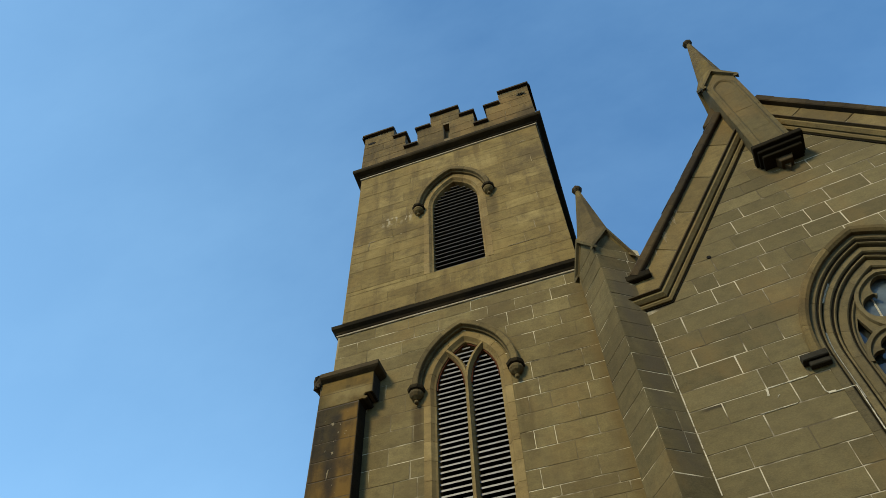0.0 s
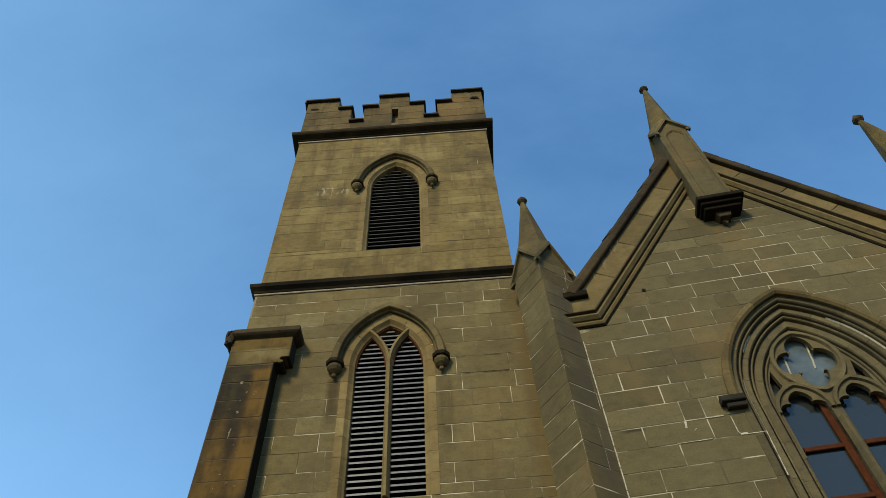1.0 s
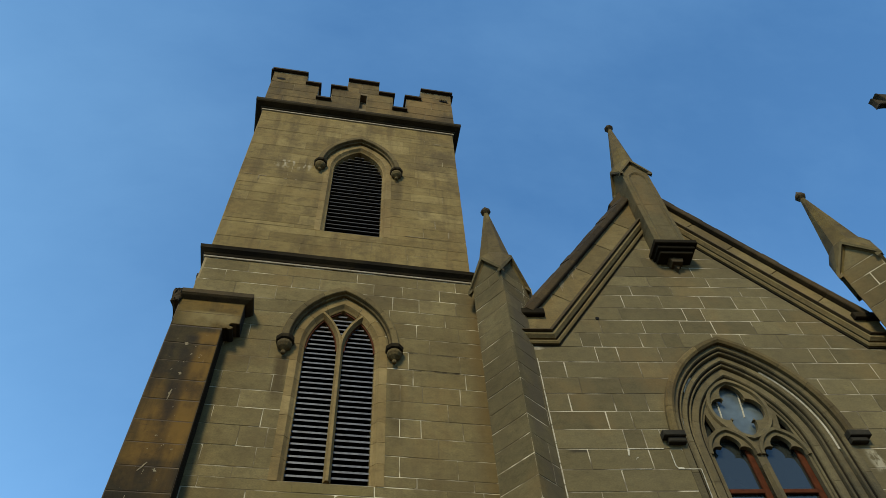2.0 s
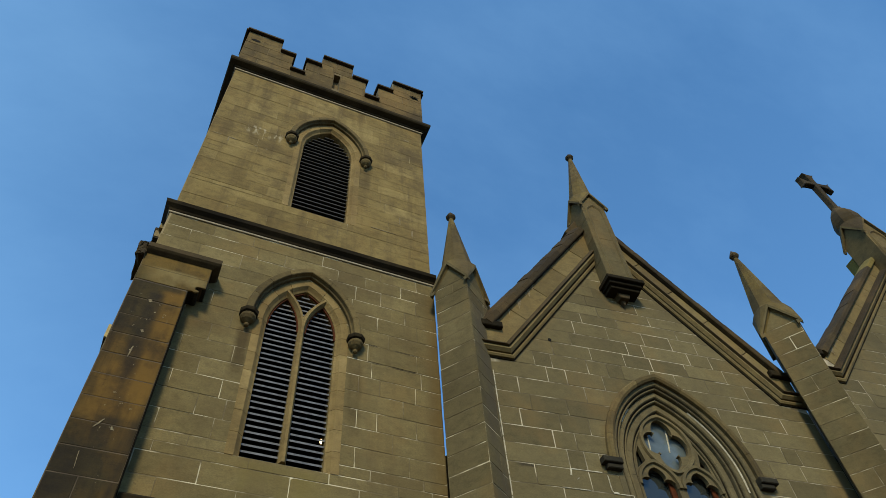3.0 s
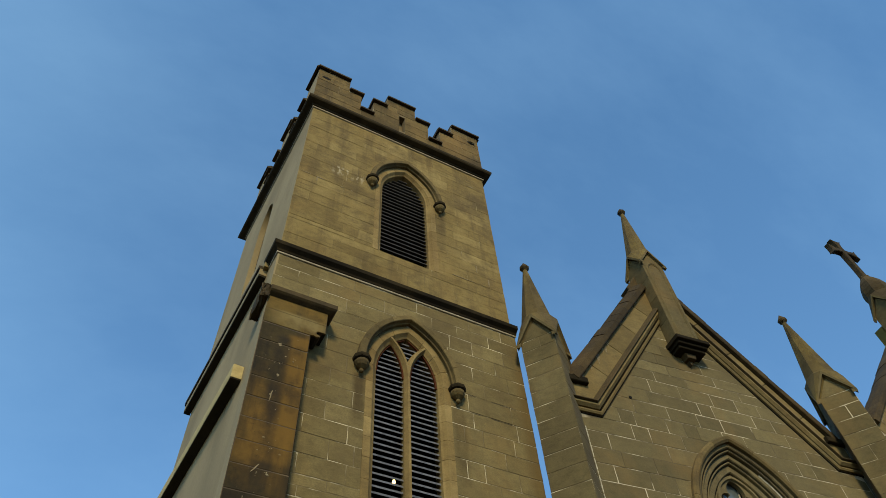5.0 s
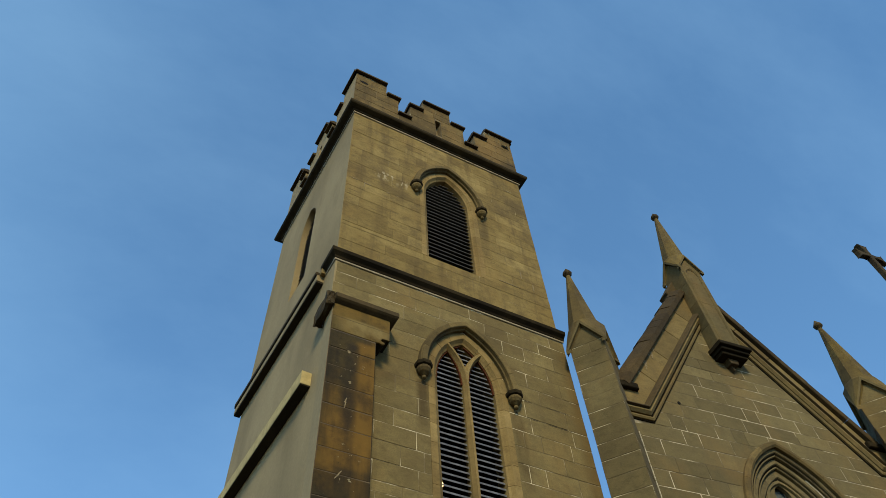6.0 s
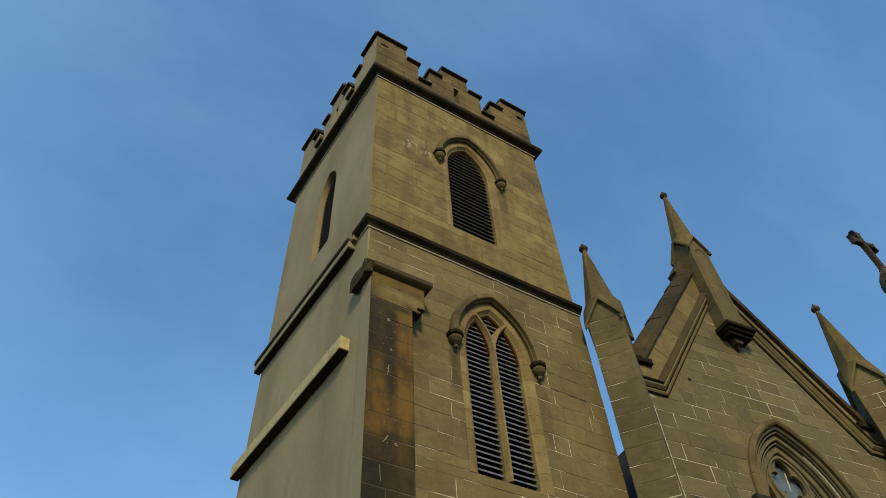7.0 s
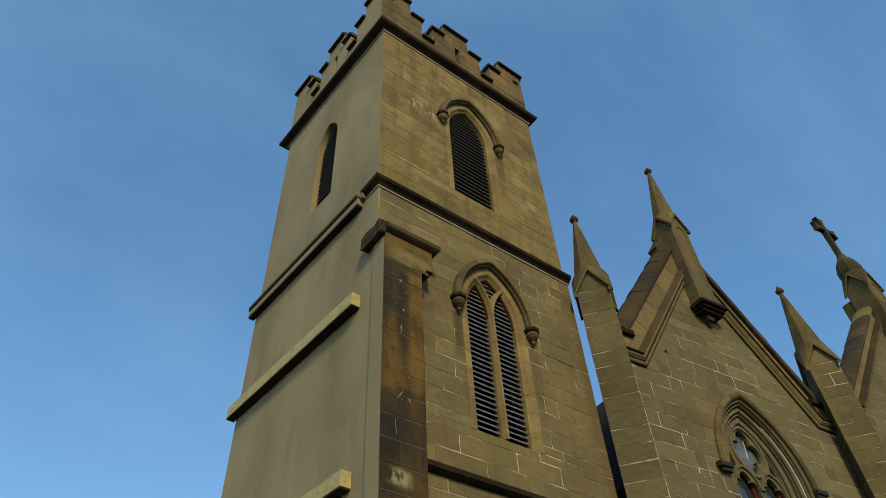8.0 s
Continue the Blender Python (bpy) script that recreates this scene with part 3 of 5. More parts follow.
# left face: x runs towards the front corner, y into the wall
left_m = Matrix.Translation((XL, YL, 0)) @ Matrix(((math.sin(SKEW), math.cos(SKEW), 0, 0), (-math.cos(SKEW), math.sin(SKEW), 0, 0), (0, 0, 1, 0), (0, 0, 0, 1)))
LEFT = mapper(left_m)
side_win = Arch(-2.33, 0.43, 16.0, 13.6, 0.45)

wall_low = bmesh.new()
wall_with_hole(wall_low, XL + 0.03, XR - 0.004, 0.2, Z_STR, YL + 0.005, 0.45, wider(lower_win, 0.12))
wall_low = part("lower_wall", wall_low, MORTAR_LOW, tower, "coursed sandstone wall with pale lime pointing")
wall_up = bmesh.new()
wall_with_hole(wall_up, XLU + 0.03, XRU - 0.004, Z_STR, Z_COR + 0.2, YU + 0.005, 0.45, wider(upper_win, 0.12))
wall_up = part("belfry_wall", wall_up, MORTAR_UP, tower, "brown weathered sandstone wall with thin dark joints")
bm = bmesh.new()
add_box(bm, -DEEP, 0.0, 0, 0.4, 0.2, Z_STR, LEFT)
part("side_wall", bm, RENDER, tower, "smooth grey-brown cement-rendered side wall")
bm = bmesh.new()
wall_with_hole(bm, -DEEP, -0.052, Z_STR, Z_COR + 0.2, 0.02, 0.42, side_win, LEFT)
part("side_wall", bm, RENDER, tower, "smooth grey-brown cement-rendered belfry side wall")
bm = bmesh.new()
add_box(bm, XR - 0.45, XR - 0.006, 0.46, DEEP - 0.4, 0.2, Z_STR)
add_box(bm, XRU - 0.45, XRU - 0.006, 0.46, DEEP - 0.4, Z_STR, Z_COR + 0.2)
part("side_wall", bm, STONE, tower)
bm = bmesh.new()
add_box(bm, XL - 0.12, XR - 0.006, DEEP - 0.38, DEEP - 0.10, 0.2, Z_COR + 0.2)
part("back_wall", bm, STONE, tower)
bm = bmesh.new()
add_box(bm, XLU + 0.42, XRU - 0.46, 0.46, DEEP - 0.4, Z_COR - 0.1, Z_COR + 0.1)
part("tower_roof", bm, LEAD, tower)
# black sheets added to stand for the unlit inside of the bell chamber
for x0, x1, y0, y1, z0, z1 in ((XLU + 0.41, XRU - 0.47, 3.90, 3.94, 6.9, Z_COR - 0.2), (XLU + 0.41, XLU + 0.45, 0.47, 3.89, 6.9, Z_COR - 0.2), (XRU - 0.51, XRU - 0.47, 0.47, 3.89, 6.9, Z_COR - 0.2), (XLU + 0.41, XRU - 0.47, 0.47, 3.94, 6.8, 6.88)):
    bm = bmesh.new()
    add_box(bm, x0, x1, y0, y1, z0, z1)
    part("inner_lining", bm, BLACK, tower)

# string course: weathered top, splayed underside with shade in its colour, pale fillet below
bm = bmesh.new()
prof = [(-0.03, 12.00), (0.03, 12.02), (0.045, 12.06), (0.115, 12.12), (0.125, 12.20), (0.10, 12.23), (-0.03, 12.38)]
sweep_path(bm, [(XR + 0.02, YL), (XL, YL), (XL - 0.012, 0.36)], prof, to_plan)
part("string_course", bm, SOOT_SHADE, tower, "moulded string course, soot and underside shade in its dark colour")
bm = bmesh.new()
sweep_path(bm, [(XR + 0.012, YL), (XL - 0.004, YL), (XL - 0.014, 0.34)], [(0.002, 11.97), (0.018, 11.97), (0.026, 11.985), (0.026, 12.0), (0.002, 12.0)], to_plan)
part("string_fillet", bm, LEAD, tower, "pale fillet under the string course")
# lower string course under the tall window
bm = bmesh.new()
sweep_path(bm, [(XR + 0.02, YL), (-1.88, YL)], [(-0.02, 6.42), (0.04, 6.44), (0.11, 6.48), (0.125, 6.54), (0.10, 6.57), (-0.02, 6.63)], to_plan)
part("string_course", bm, SOOT_SHADE, tower, "dark moulded string course under the tall window")
# cornice under the battlements, the underside's shade put into its near-black colour
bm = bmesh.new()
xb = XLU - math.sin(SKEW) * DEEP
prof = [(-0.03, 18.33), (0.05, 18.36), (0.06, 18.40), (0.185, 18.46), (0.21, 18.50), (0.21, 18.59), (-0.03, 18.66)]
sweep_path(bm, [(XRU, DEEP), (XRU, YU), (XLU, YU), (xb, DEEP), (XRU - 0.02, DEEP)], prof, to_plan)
part("cornice", bm, SOOT_SHADE, tower, "dark projecting moulded cornice")
bm = bmesh.new()
sweep_path(bm, [(XRU, DEEP), (XRU, YU), (XLU, YU), (xb, DEEP)], [(0.002, 18.28), (0.03, 18.29), (0.035, 18.32), (0.002, 18.33)], to_plan)
part("cornice_fillet", bm, LEAD, tower, "pale fillet under the cornice")

# bands on the rendered side: pale faces over dark strips that paint soffit shade
for z0, z1, xf, proj, mat, lab in ((11.80, 11.836, -0.51, 0.135, STONE_SHADE, "dark strip painting shade under the band"), (11.838, 11.995, -0.50, 0.14, RENDER, "rendered band"), (11.997, 12.025, -0.52, 0.160, SOOT_SHADE, "black strip painting shade under the ledge"), (12.027, 12.11, -0.53, 0.165, COPING, "weathered ledge"),
                                   (9.225, 9.243, -0.43, 0.165, STONE_SHADE, "dark strip painting shade under the band"), (9.245, 9.50, -0.42, 0.17, BAND, "cream painted band"), (6.075, 6.093, -0.41, 0.165, STONE_SHADE, "dark strip painting shade under the band"), (6.095, 6.33, -0.40, 0.17, BAND, "cream painted band")):
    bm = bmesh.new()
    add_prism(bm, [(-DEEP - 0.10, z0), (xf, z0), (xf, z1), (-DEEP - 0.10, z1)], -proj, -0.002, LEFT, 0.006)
    part("drip_board" if mat in (SOOT_SHADE, STONE_SHADE) else "band", bm, mat, tower, lab)
bm = bmesh.new()
add_box(bm, -0.49, -0.40, -0.10, -0.002, 11.98, 12.16, LEFT, 0.01)
part("band_end", bm, DRESSED, tower, "broken stone band end")

# battlements
EDGES = [(-2.743, -1.751, 2), (-1.751, -1.37, 1), (-1.37, -1.0, 0), (-1.0, -0.587, 1), (-0.587, 0.31, 2), (0.31, 0.72, 1), (0.72, 1.10, 0), (1.10, 1.531, 1), (1.531, 2.472, 2)]
LEVEL = [19.52, 20.42, 21.06]
CAP = [0.13, 0.15, 0.17]


def battlements(f, k0, k1, face, mat, stones):
    """One side of the stepped parapet: its wall, its stones and its caps. k0, k1 stretch the layout to the side's length."""
    sx = lambda x: k0 + k1 * x
    x0, x1 = sx(EDGES[0][0]) + 0.05, sx(EDGES[-1][1]) - 0.05
    slot = -0.11
    wall = new("parapet")
    wall.parent = tower
    core = MORTAR_UP if stones else mat
    for a, b, lv in EDGES:
        za = 18.6
        bm = bmesh.new()
        if a < slot < b:                                            # a narrow slit in the middle merlon
            for p, q in ((a, slot - 0.09), (slot + 0.09, b)):
                add_box(bm, sx(p), sx(q), face + 0.008, face + 0.33, za, LEVEL[lv] - CAP[lv], f)
            add_box(bm, sx(slot - 0.09), sx(slot + 0.09), face + 0.008, face + 0.33, 20.10, LEVEL[lv] - CAP[lv], f)
            add_box(bm, sx(slot - 0.09), sx(slot + 0.09), face + 0.22, face + 0.30, za, 20.10, f)
            add_box(bm, sx(slot - 0.09), sx(slot + 0.09), face + 0.008, face + 0.20, za, 19.2, f)
        else:
            add_box(bm, max(sx(a), x0), min(sx(b), x1), face + 0.008, face + 0.33, za, LEVEL[lv] - CAP[lv], f)
        part(("crenel", "merlon_step", "merlon")[lv], bm, core, wall)
    if stones:
        polys = masonry([18.6, 18.97, 19.36], lambda z: x0, lambda z: x1, rng, [(lambda z: sx(slot - 0.09), lambda z: sx(slot + 0.09), 19.2, 20.1)])
        for a, b, c, d in ((x0, sx(-1.37), x0, sx(-1.751)), (sx(-1.0), sx(0.72), sx(-0.587), sx(0.31)), (sx(1.10), x1, sx(1.531), x1)):
            h = [(lambda z: sx(slot - 0.09), lambda z: sx(slot + 0.09), 19.2, 20.1)] if a < sx(slot) < b else []
            polys += masonry([19.36, 19.78, 20.21], lambda z, a=a: a, lambda z, b=b: b, rng, h, (0.5, 0.8))
            polys += masonry([20.21, 20.52, 20.82], lambda z, c=c: c, lambda z, d=d: d, rng, [], (0.5, 0.8))
        lay_stones(polys, face, mat, wall, rng, f, 0.010, 0.006)
    for a, b, lv in EDGES:
        e0 = 0.05 if lv == 2 else (0.03 if lv == 1 else -0.0)
        bm = bmesh.new()
        pa, pb = sx(a), sx(b)
        top, bot = LEVEL[lv], LEVEL[lv] - CAP[lv]
        if lv == 2:
            pa, pb = pa, pb
        elif lv == 1:
            prev = EDGES[EDGES.index((a, b, lv)) - 1][2]
            pa, pb = (pa, pb + 0.05) if prev == 2 else (pa - 0.05, pb)
        else:
            pa, pb = pa - 0.02, pb + 0.02
        poly = [(face - 0.09, bot), (face - 0.09, bot + 0.07), (face + 0.02, top), (face + 0.30, top), (face + 0.40, bot + 0.06), (face + 0.40, bot)]
        va = [bm.verts.new(f(Vector((pa, y, z)))) for y, z in poly]
        vb = [bm.verts.new(f(Vector((pb, y, z)))) for y, z in poly]
        bm.faces.new(va), bm.faces.new(vb[::-1])
        for i in range(6):
            bm.faces.new((va[i], va[(i + 1) % 6], vb[(i + 1) % 6], vb[i]))
        part("coping_stone", bm, COPING, wall, "dark weathered coping")


battlements(ident, 0.0, 1.0, -0.035, PARAPET, True)
battlements(LEFT, -2.225, 0.885, -0.056, RENDER, False)
turn_back = Matrix.Translation((-0.35, 4.55, 0)) @ Matrix.Rotation(math.pi, 4, "Z")
battlements(mapper(turn_back), 0.0, 1.0, -0.035, STONE_UP, False)
turn_right = Matrix.Translation((XRU, 2.40, 0)) @ Matrix.Rotation(math.pi / 2, 4, "Z")
battlements(mapper(turn_right), 0.0, 0.885, -0.088, STONE_UP, False)

# masonry of the front
BEDS_LOW = [7.236, 7.573, 7.909, 8.254, 8.588, 8.929, 9.265, 9.605, 9.990, 10.328, 10.682, 11.008, 11.365, 11.673, 11.955]
JOINTS_LOW = {7.236: (1.595, 2.11), 7.573: (-1.042, 0.938, 1.774), 7.909: (-1.325, -0.939, 0.775, 1.511), 8.254: (-1.061, 0.936, 1.256, 1.897), 8.588: (-1.441, 1.686),
              8.929: (-1.016, 0.942, 1.296, 1.899), 9.265: (-1.419, 0.805), 9.605: (-1.162, 1.078, 1.948), 9.990: (1.442,), 10.328: (1.226, 1.965),
              11.008: (-1.968, -1.258, 0.803, 1.282, 1.96), 11.365: (-2.197, -1.014, -0.527, 0.454, 0.982, 1.672), 11.673: (-1.826, -1.136, 1.267, 1.987)}
zs = with_level(courses(0.2, 7.236, 0.337, 7.236)[:-1] + BEDS_LOW, lower_win.sill)
lay_stones(masonry(zs, lambda z: XL, lambda z: XR, rng, [hole_of(lower_win, 0.16)], known=JOINTS_LOW), YL, STONE, wall_low, rng, limit=260, near=lambda p: -p[0][1])
BEDS_UP = [Z_STR + 0.1, 12.43, 12.755, 13.05, 13.39, 13.73, 14.08, 14.42, 14.78, 15.095, 15.40, 15.82, 16.23, 16.53, 16.90, 17.31, 17.56, 17.81, 18.29]
JOINTS_UP = {12.43: (-1.014,), 13.05: (-1.88, 1.625), 13.39: (-2.27, -1.487, -1.143, 1.43, 1.966), 13.73: (-0.914, 0.806, 1.686), 14.08: (-2.287, 0.98, 1.349),
             14.42: (-1.75,), 14.78: (-2.19,), 15.095: (0.79, 1.609), 15.40: (-2.293,), 16.23: (-2.322,), 17.56: (1.562,)}
lay_stones(masonry(with_level(BEDS_UP, upper_win.sill), lambda z: XLU, lambda z: XRU, rng, [hole_of(upper_win, 0.16)], known=JOINTS_UP), YU, STONE_UP, wall_up, rng, gap=0.005, lip=0.002, limit=260, edge=0.0015)

# old lime patches on the belfry front
for x, z, w, h in ((1.895, 17.625, 0.10, 0.022), (-2.114, 15.10, 0.10, 0.022), (-2.19, 15.02, 0.02, 0.09), (-2.43, 15.11, 0.10, 0.014), (-1.62, 15.08, 0.05, 0.016), (-1.38, 15.08, 0.03, 0.02), (1.69, 13.92, 0.014, 0.16), (1.966, 13.60, 0.02, 0.15), (1.3, 13.40, 0.32, 0.012)):
    bm = bmesh.new()
    ring = [(x + w * math.cos(a) * rng.uniform(0.7, 1.1), z + h * math.sin(a) * rng.uniform(0.6, 1.2)) for a in (0.3, 0.9, 1.6, 2.4, 3.1, 3.9, 4.7, 5.6)]
    add_prism(bm, ring, YU - 0.007, YU + 0.004)
    part("lime_patch", bm, SPLASH, wall_up, "old white lime patch")

# tall twin-light window
low = new("tall_window")
low.parent = tower
tagged(low, "tall pointed twin-light belfry window with grey louvres")
prof = [(0.17, YL + 0.03), (0.17, YL - 0.006), (0.05, YL - 0.006), (0.0, YL + 0.05), (-0.03, YL + 0.07), (-0.04, YL + 0.26), (0.02, YL + 0.34), (0.17, YL + 0.3)]
arch_stones("surround_stone", lower_win, prof, LANCET_STONE, low, ident, 7, 4)
hood(lower_win, 0.20, 0.36, YL, 0.145, low)
bm = bmesh.new()
sill = [(YL + 0.012, 7.33), (YL + 0.012, 7.40), (YL + 0.30, 7.60), (YL + 0.30, 7.33)]
va = [bm.verts.new((lower_win.cx - 0.60, y, z)) for y, z in sill]
vb = [bm.verts.new((lower_win.cx + 0.60, y, z)) for y, z in sill]
bm.faces.new(va), bm.faces.new(vb[::-1])
for i in range(4):
    bm.faces.new((va[i], va[(i + 1) % 4], vb[(i + 1) % 4], vb[i]))
part("sill", bm, DRESSED, low)
# mullion and the two bars that fork from it
RW = lower_win.w + lower_win.off
mull_prof = [(-0.055, YL + 0.085), (-0.02, YL + 0.0), (0.02, YL + 0.0), (0.055, YL + 0.085), (0.055, YL + 0.22), (-0.055, YL + 0.22)]
bm = bmesh.new()
c = lower_win.cx
sweep_path(bm, [(c, 7.45), (c, 8.3), (c, 9.2), (c, lower_win.spring)], mull_prof)
part("mullion", bm, LANCET_STONE, low)
for sgn in (-1, 1):
    bm = bmesh.new()
    top = math.acos(1 - lower_win.w / (2 * RW)) + 0.05
    pts = [(c + sgn * (RW - RW * math.cos(top * i / 10)), lower_win.spring + RW * math.sin(top * i / 10)) for i in range(11)]
    sweep_path(bm, pts, [(o, y + 0.002 * sgn) for o, y in mull_prof])
    part("tracery_bar", bm, LANCET_STONE, low)


def bar_x(sgn, edge):
    def fx(z):
        if z < lower_win.spring:
            return c + edge
        s = min(1.0, (z - lower_win.spring) / RW)
        return c + sgn * (RW - RW * math.sqrt(1 - s * s)) + edge
    return fx


louvres(lower_win, -0.03, YL + 0.125, 0.106, SLAT, low, edge=0.035, drop=0.046, blade=0.075, x1=bar_x(-1, -0.05))
louvres(lower_win, -0.03, YL + 0.125, 0.106, SLAT, low, edge=0.035, drop=0.046, blade=0.075, x0=bar_x(1, 0.05))
topper = Arch(lower_win.cx, lower_win.w, lower_win.spring, 10.35, lower_win.off)
louvres(topper, -0.03, YL + 0.125, 0.106, SLAT, low, edge=0.035, drop=0.046, blade=0.075, x0=bar_x(-1, 0.05), x1=bar_x(1, -0.05))

for side in (-1, 1):
    bm = bmesh.new()
    sweep_arch(bm, lower_win, [(-0.03, YL + 0.09), (-0.055, YL + 0.09), (-0.055, YL + 0.123), (-0.03, YL + 0.123)], 1.0, 1.96, side, ident, 12)
    part("louvre_frame", bm, REDWOOD, low, "dark red timber louvre frame")
    for sgn in (-1, 1):
        if sgn != side:
            continue
        bm = bmesh.new()
        pts = [(c + sgn * 0.065, lower_win.spring)] + [(c + sgn * (RW - RW * math.cos(top * i / 10)) + sgn * 0.065, lower_win.spring + RW * math.sin(top * i / 10)) for i in range(1, 9)]
        sweep_path(bm, pts, [(-0.012, YL + 0.09), (0.012, YL + 0.09), (0.012, YL + 0.123), (-0.012, YL + 0.123)])
        part("louvre_frame", bm, REDWOOD, low)

# belfry window
up = new("belfry_window")
up.parent = tower
tagged(up, "pointed belfry window filled with dark louvres")
prof = [(0.17, YU + 0.03), (0.17, YU - 0.006), (0.05, YU - 0.006), (0.0, YU + 0.05), (-0.03, YU + 0.07), (-0.04, YU + 0.26), (0.02, YU + 0.34), (0.17, YU + 0.3)]
arch_stones("surround_stone", upper_win, prof, LANCET_STONE, up, ident, 7, 4)
hood(upper_win, 0.20, 0.36, YU, 0.145, up)
louvres(upper_win, -0.03, YU + 0.13, 0.140, SLAT_DARK, up, edge=0.022)
sw = new("belfry_window")
sw.parent = tower
tagged(sw, "plain pointed belfry window with dark louvres in the rendered side")
louvres(side_win, -0.01, 0.15, 0.155, SLAT_DARK, sw, LEFT, edge=0.03)
# added black sheet that paints the dark behind these louvres
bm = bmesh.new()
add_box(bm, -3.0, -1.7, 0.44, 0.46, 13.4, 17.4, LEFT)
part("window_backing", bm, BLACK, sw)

# corner buttress
but = new("buttress")
but.parent = tower
tagged(but, "stepped corner buttress of iron-stained brown stone with a moulded cap")
YB, XB = -0.395, XL - 0.032                             # front and outer face
bm = bmesh.new()
add_box(bm, XB - 0.004, -1.905, YB + 0.006, YL - 0.001, 0.2, 9.86)
add_box(bm, XB - 0.004, -1.665, YB + 0.006, YL - 0.001, 9.995, 10.47)
part("core", bm, MORTAR_RUST, but)
bm = bmesh.new()
add_box(bm, XB - 0.0065, XB - 0.0045, YB + 0.002, YL + 0.05, 0.2, 10.46)
part("render_skin", bm, RENDER, but, "cement render carried over the buttress side")
polys = masonry(courses(0.2, 9.84, 0.365, 9.84), lambda z: XB, lambda z: -1.90, rng, [], (5, 6))
lay_stones(polys, YB, RUSTY, but, rng, ident, 0.012, 0.004)
SCROLL = [(-1.90, 9.86), (-1.855, 9.878), (-1.80, 9.857), (-1.757, 9.872), (-1.738, 9.90), (-1.76, 9.925), (-1.80, 9.935), (-1.812, 9.96), (-1.79, 9.985), (-1.75, 9.992), (-1.66, 9.985)]
lay_stones([[(XB, 9.86)] + SCROLL + [(-1.66, 10.17), (XB, 10.17)], [(XB, 10.17), (-1.66, 10.17), (-1.66, 10.47), (XB, 10.47)]], YB, HEAD, but, rng, ident, 0.010, 0.003)
# bracket underside: its shade is put into a dark stone colour
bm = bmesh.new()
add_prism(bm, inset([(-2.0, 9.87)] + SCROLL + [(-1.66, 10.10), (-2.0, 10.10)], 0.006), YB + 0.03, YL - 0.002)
part("bracket_soffit", bm, STONE_SHADE, but, "underside of the scrolled bracket, shade in its dark colour")
# side of the head, coloured darker to stand for its shade
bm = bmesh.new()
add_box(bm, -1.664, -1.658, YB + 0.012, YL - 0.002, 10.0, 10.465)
part("side_face", bm, STONE_SHADE, but)
# side of the shaft: soot, with shade added in the colour
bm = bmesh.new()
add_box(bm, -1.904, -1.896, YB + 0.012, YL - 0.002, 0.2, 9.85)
part("side_face", bm, SOOT_SHADE, but, "sooty buttress side, shade darkening its colour too")
for x, z, w, hgt, tilt in ((-2.34, 9.46, 0.035, 0.06, 0.0), (-2.29, 8.86, 0.028, 0.05, 0.0), (-2.33, 8.46, 0.014, 0.20, 0.01), (-2.35, 7.28, 0.016, 0.14, 0.045), (-2.42, 6.75, 0.007, 0.24, -0.01), (-2.10, 9.2, 0.012, 0.02, 0.0), (-2.2, 9.42, 0.012, 0.02, 0.0)):
    bm = bmesh.new()                                     # lime and bird splashes on the front
    pts = [(x + w * a * rng.uniform(0.6, 1.2) + tilt * b, z + hgt * b * 0.5) for a, b in ((-0.3, -1), (0.4, -0.9), (0.9, -0.2), (0.5, 0.4), (0.7, 0.9), (-0.2, 1), (-0.9, 0.5), (-0.6, -0.1))]
    add_prism(bm, pts, YB - 0.006, YB + 0.003)
    part("lime_splash", bm, SPLASH, but, "white splash on the stained stone")
bm = bmesh.new()
cap = [(-0.0, 10.46), (0.07, 10.50), (0.10, 10.53), (0.10, 10.62), (-0.02, 10.70)]
sweep_path(bm, [(-1.64, YL - 0.002), (-1.64, YB), (XB - 0.0, YB)], cap, to_plan)
add_prism(bm, [(XB, 10.46), (-1.64, 10.46), (-1.64, 10.70), (XB, 10.70)], YB, YL - 0.002)
part("cap", bm, COPING, but, "moulded dark capstone")
bm = bmesh.new()
add_box(bm, XB - 0.13, XB - 0.0, YB - 0.05, 0.16, 10.36, 10.66, ident, 0.02)
bmesh.ops.subdivide_edges(bm, edges=bm.edges[:], cuts=3, use_grid_fill=True)
for v in bm.verts:
    v.co += Vector((rng.uniform(-1, 1), rng.uniform(-1, 1), rng.uniform(-1, 1))) * 0.022
part("broken_cap", bm, COPING, but, "broken stump of capstone")

# weather holes in the corner merlons: flat black ovals paint their dark insides
for x in (-2.45, 2.18):
    bm = bmesh.new()
    add_prism(bm, [(x + 0.13 * math.cos(2 * math.pi * i / 14), 20.42 + 0.065 * math.sin(2 * math.pi * i / 14)) for i in range(14)], -0.042, -0.02)
    part("drain_hole", bm, BLACK, tower, "flat black oval painting the dark of a drain hole")

# a weed rooted in the drain hole of one merlon
bm = bmesh.new()
for k in range(26):
    a, b = rng.uniform(-2.6, -0.4), rng.uniform(0.05, 0.15)
    x, z = 2.18 + rng.uniform(-0.10, 0.10), 20.42 + rng.uniform(-0.04, 0.04)
    tip = Vector((x + b * math.cos(a), -0.06 - rng.uniform(0.01, 0.07), z + b * math.sin(a) * 0.8))
    root, off = Vector((x, -0.04, z)), Vector((0.012 * math.sin(a), 0, -0.012 * math.cos(a)))
    mid = (root + tip) / 2 + Vector((0, -0.015, 0.01))
    bm.faces.new([bm.verts.new(p) for p in (root, mid + off, tip, mid - off)])
part("weed_tuft", bm, WEED, tower, "small dark green weed tuft")

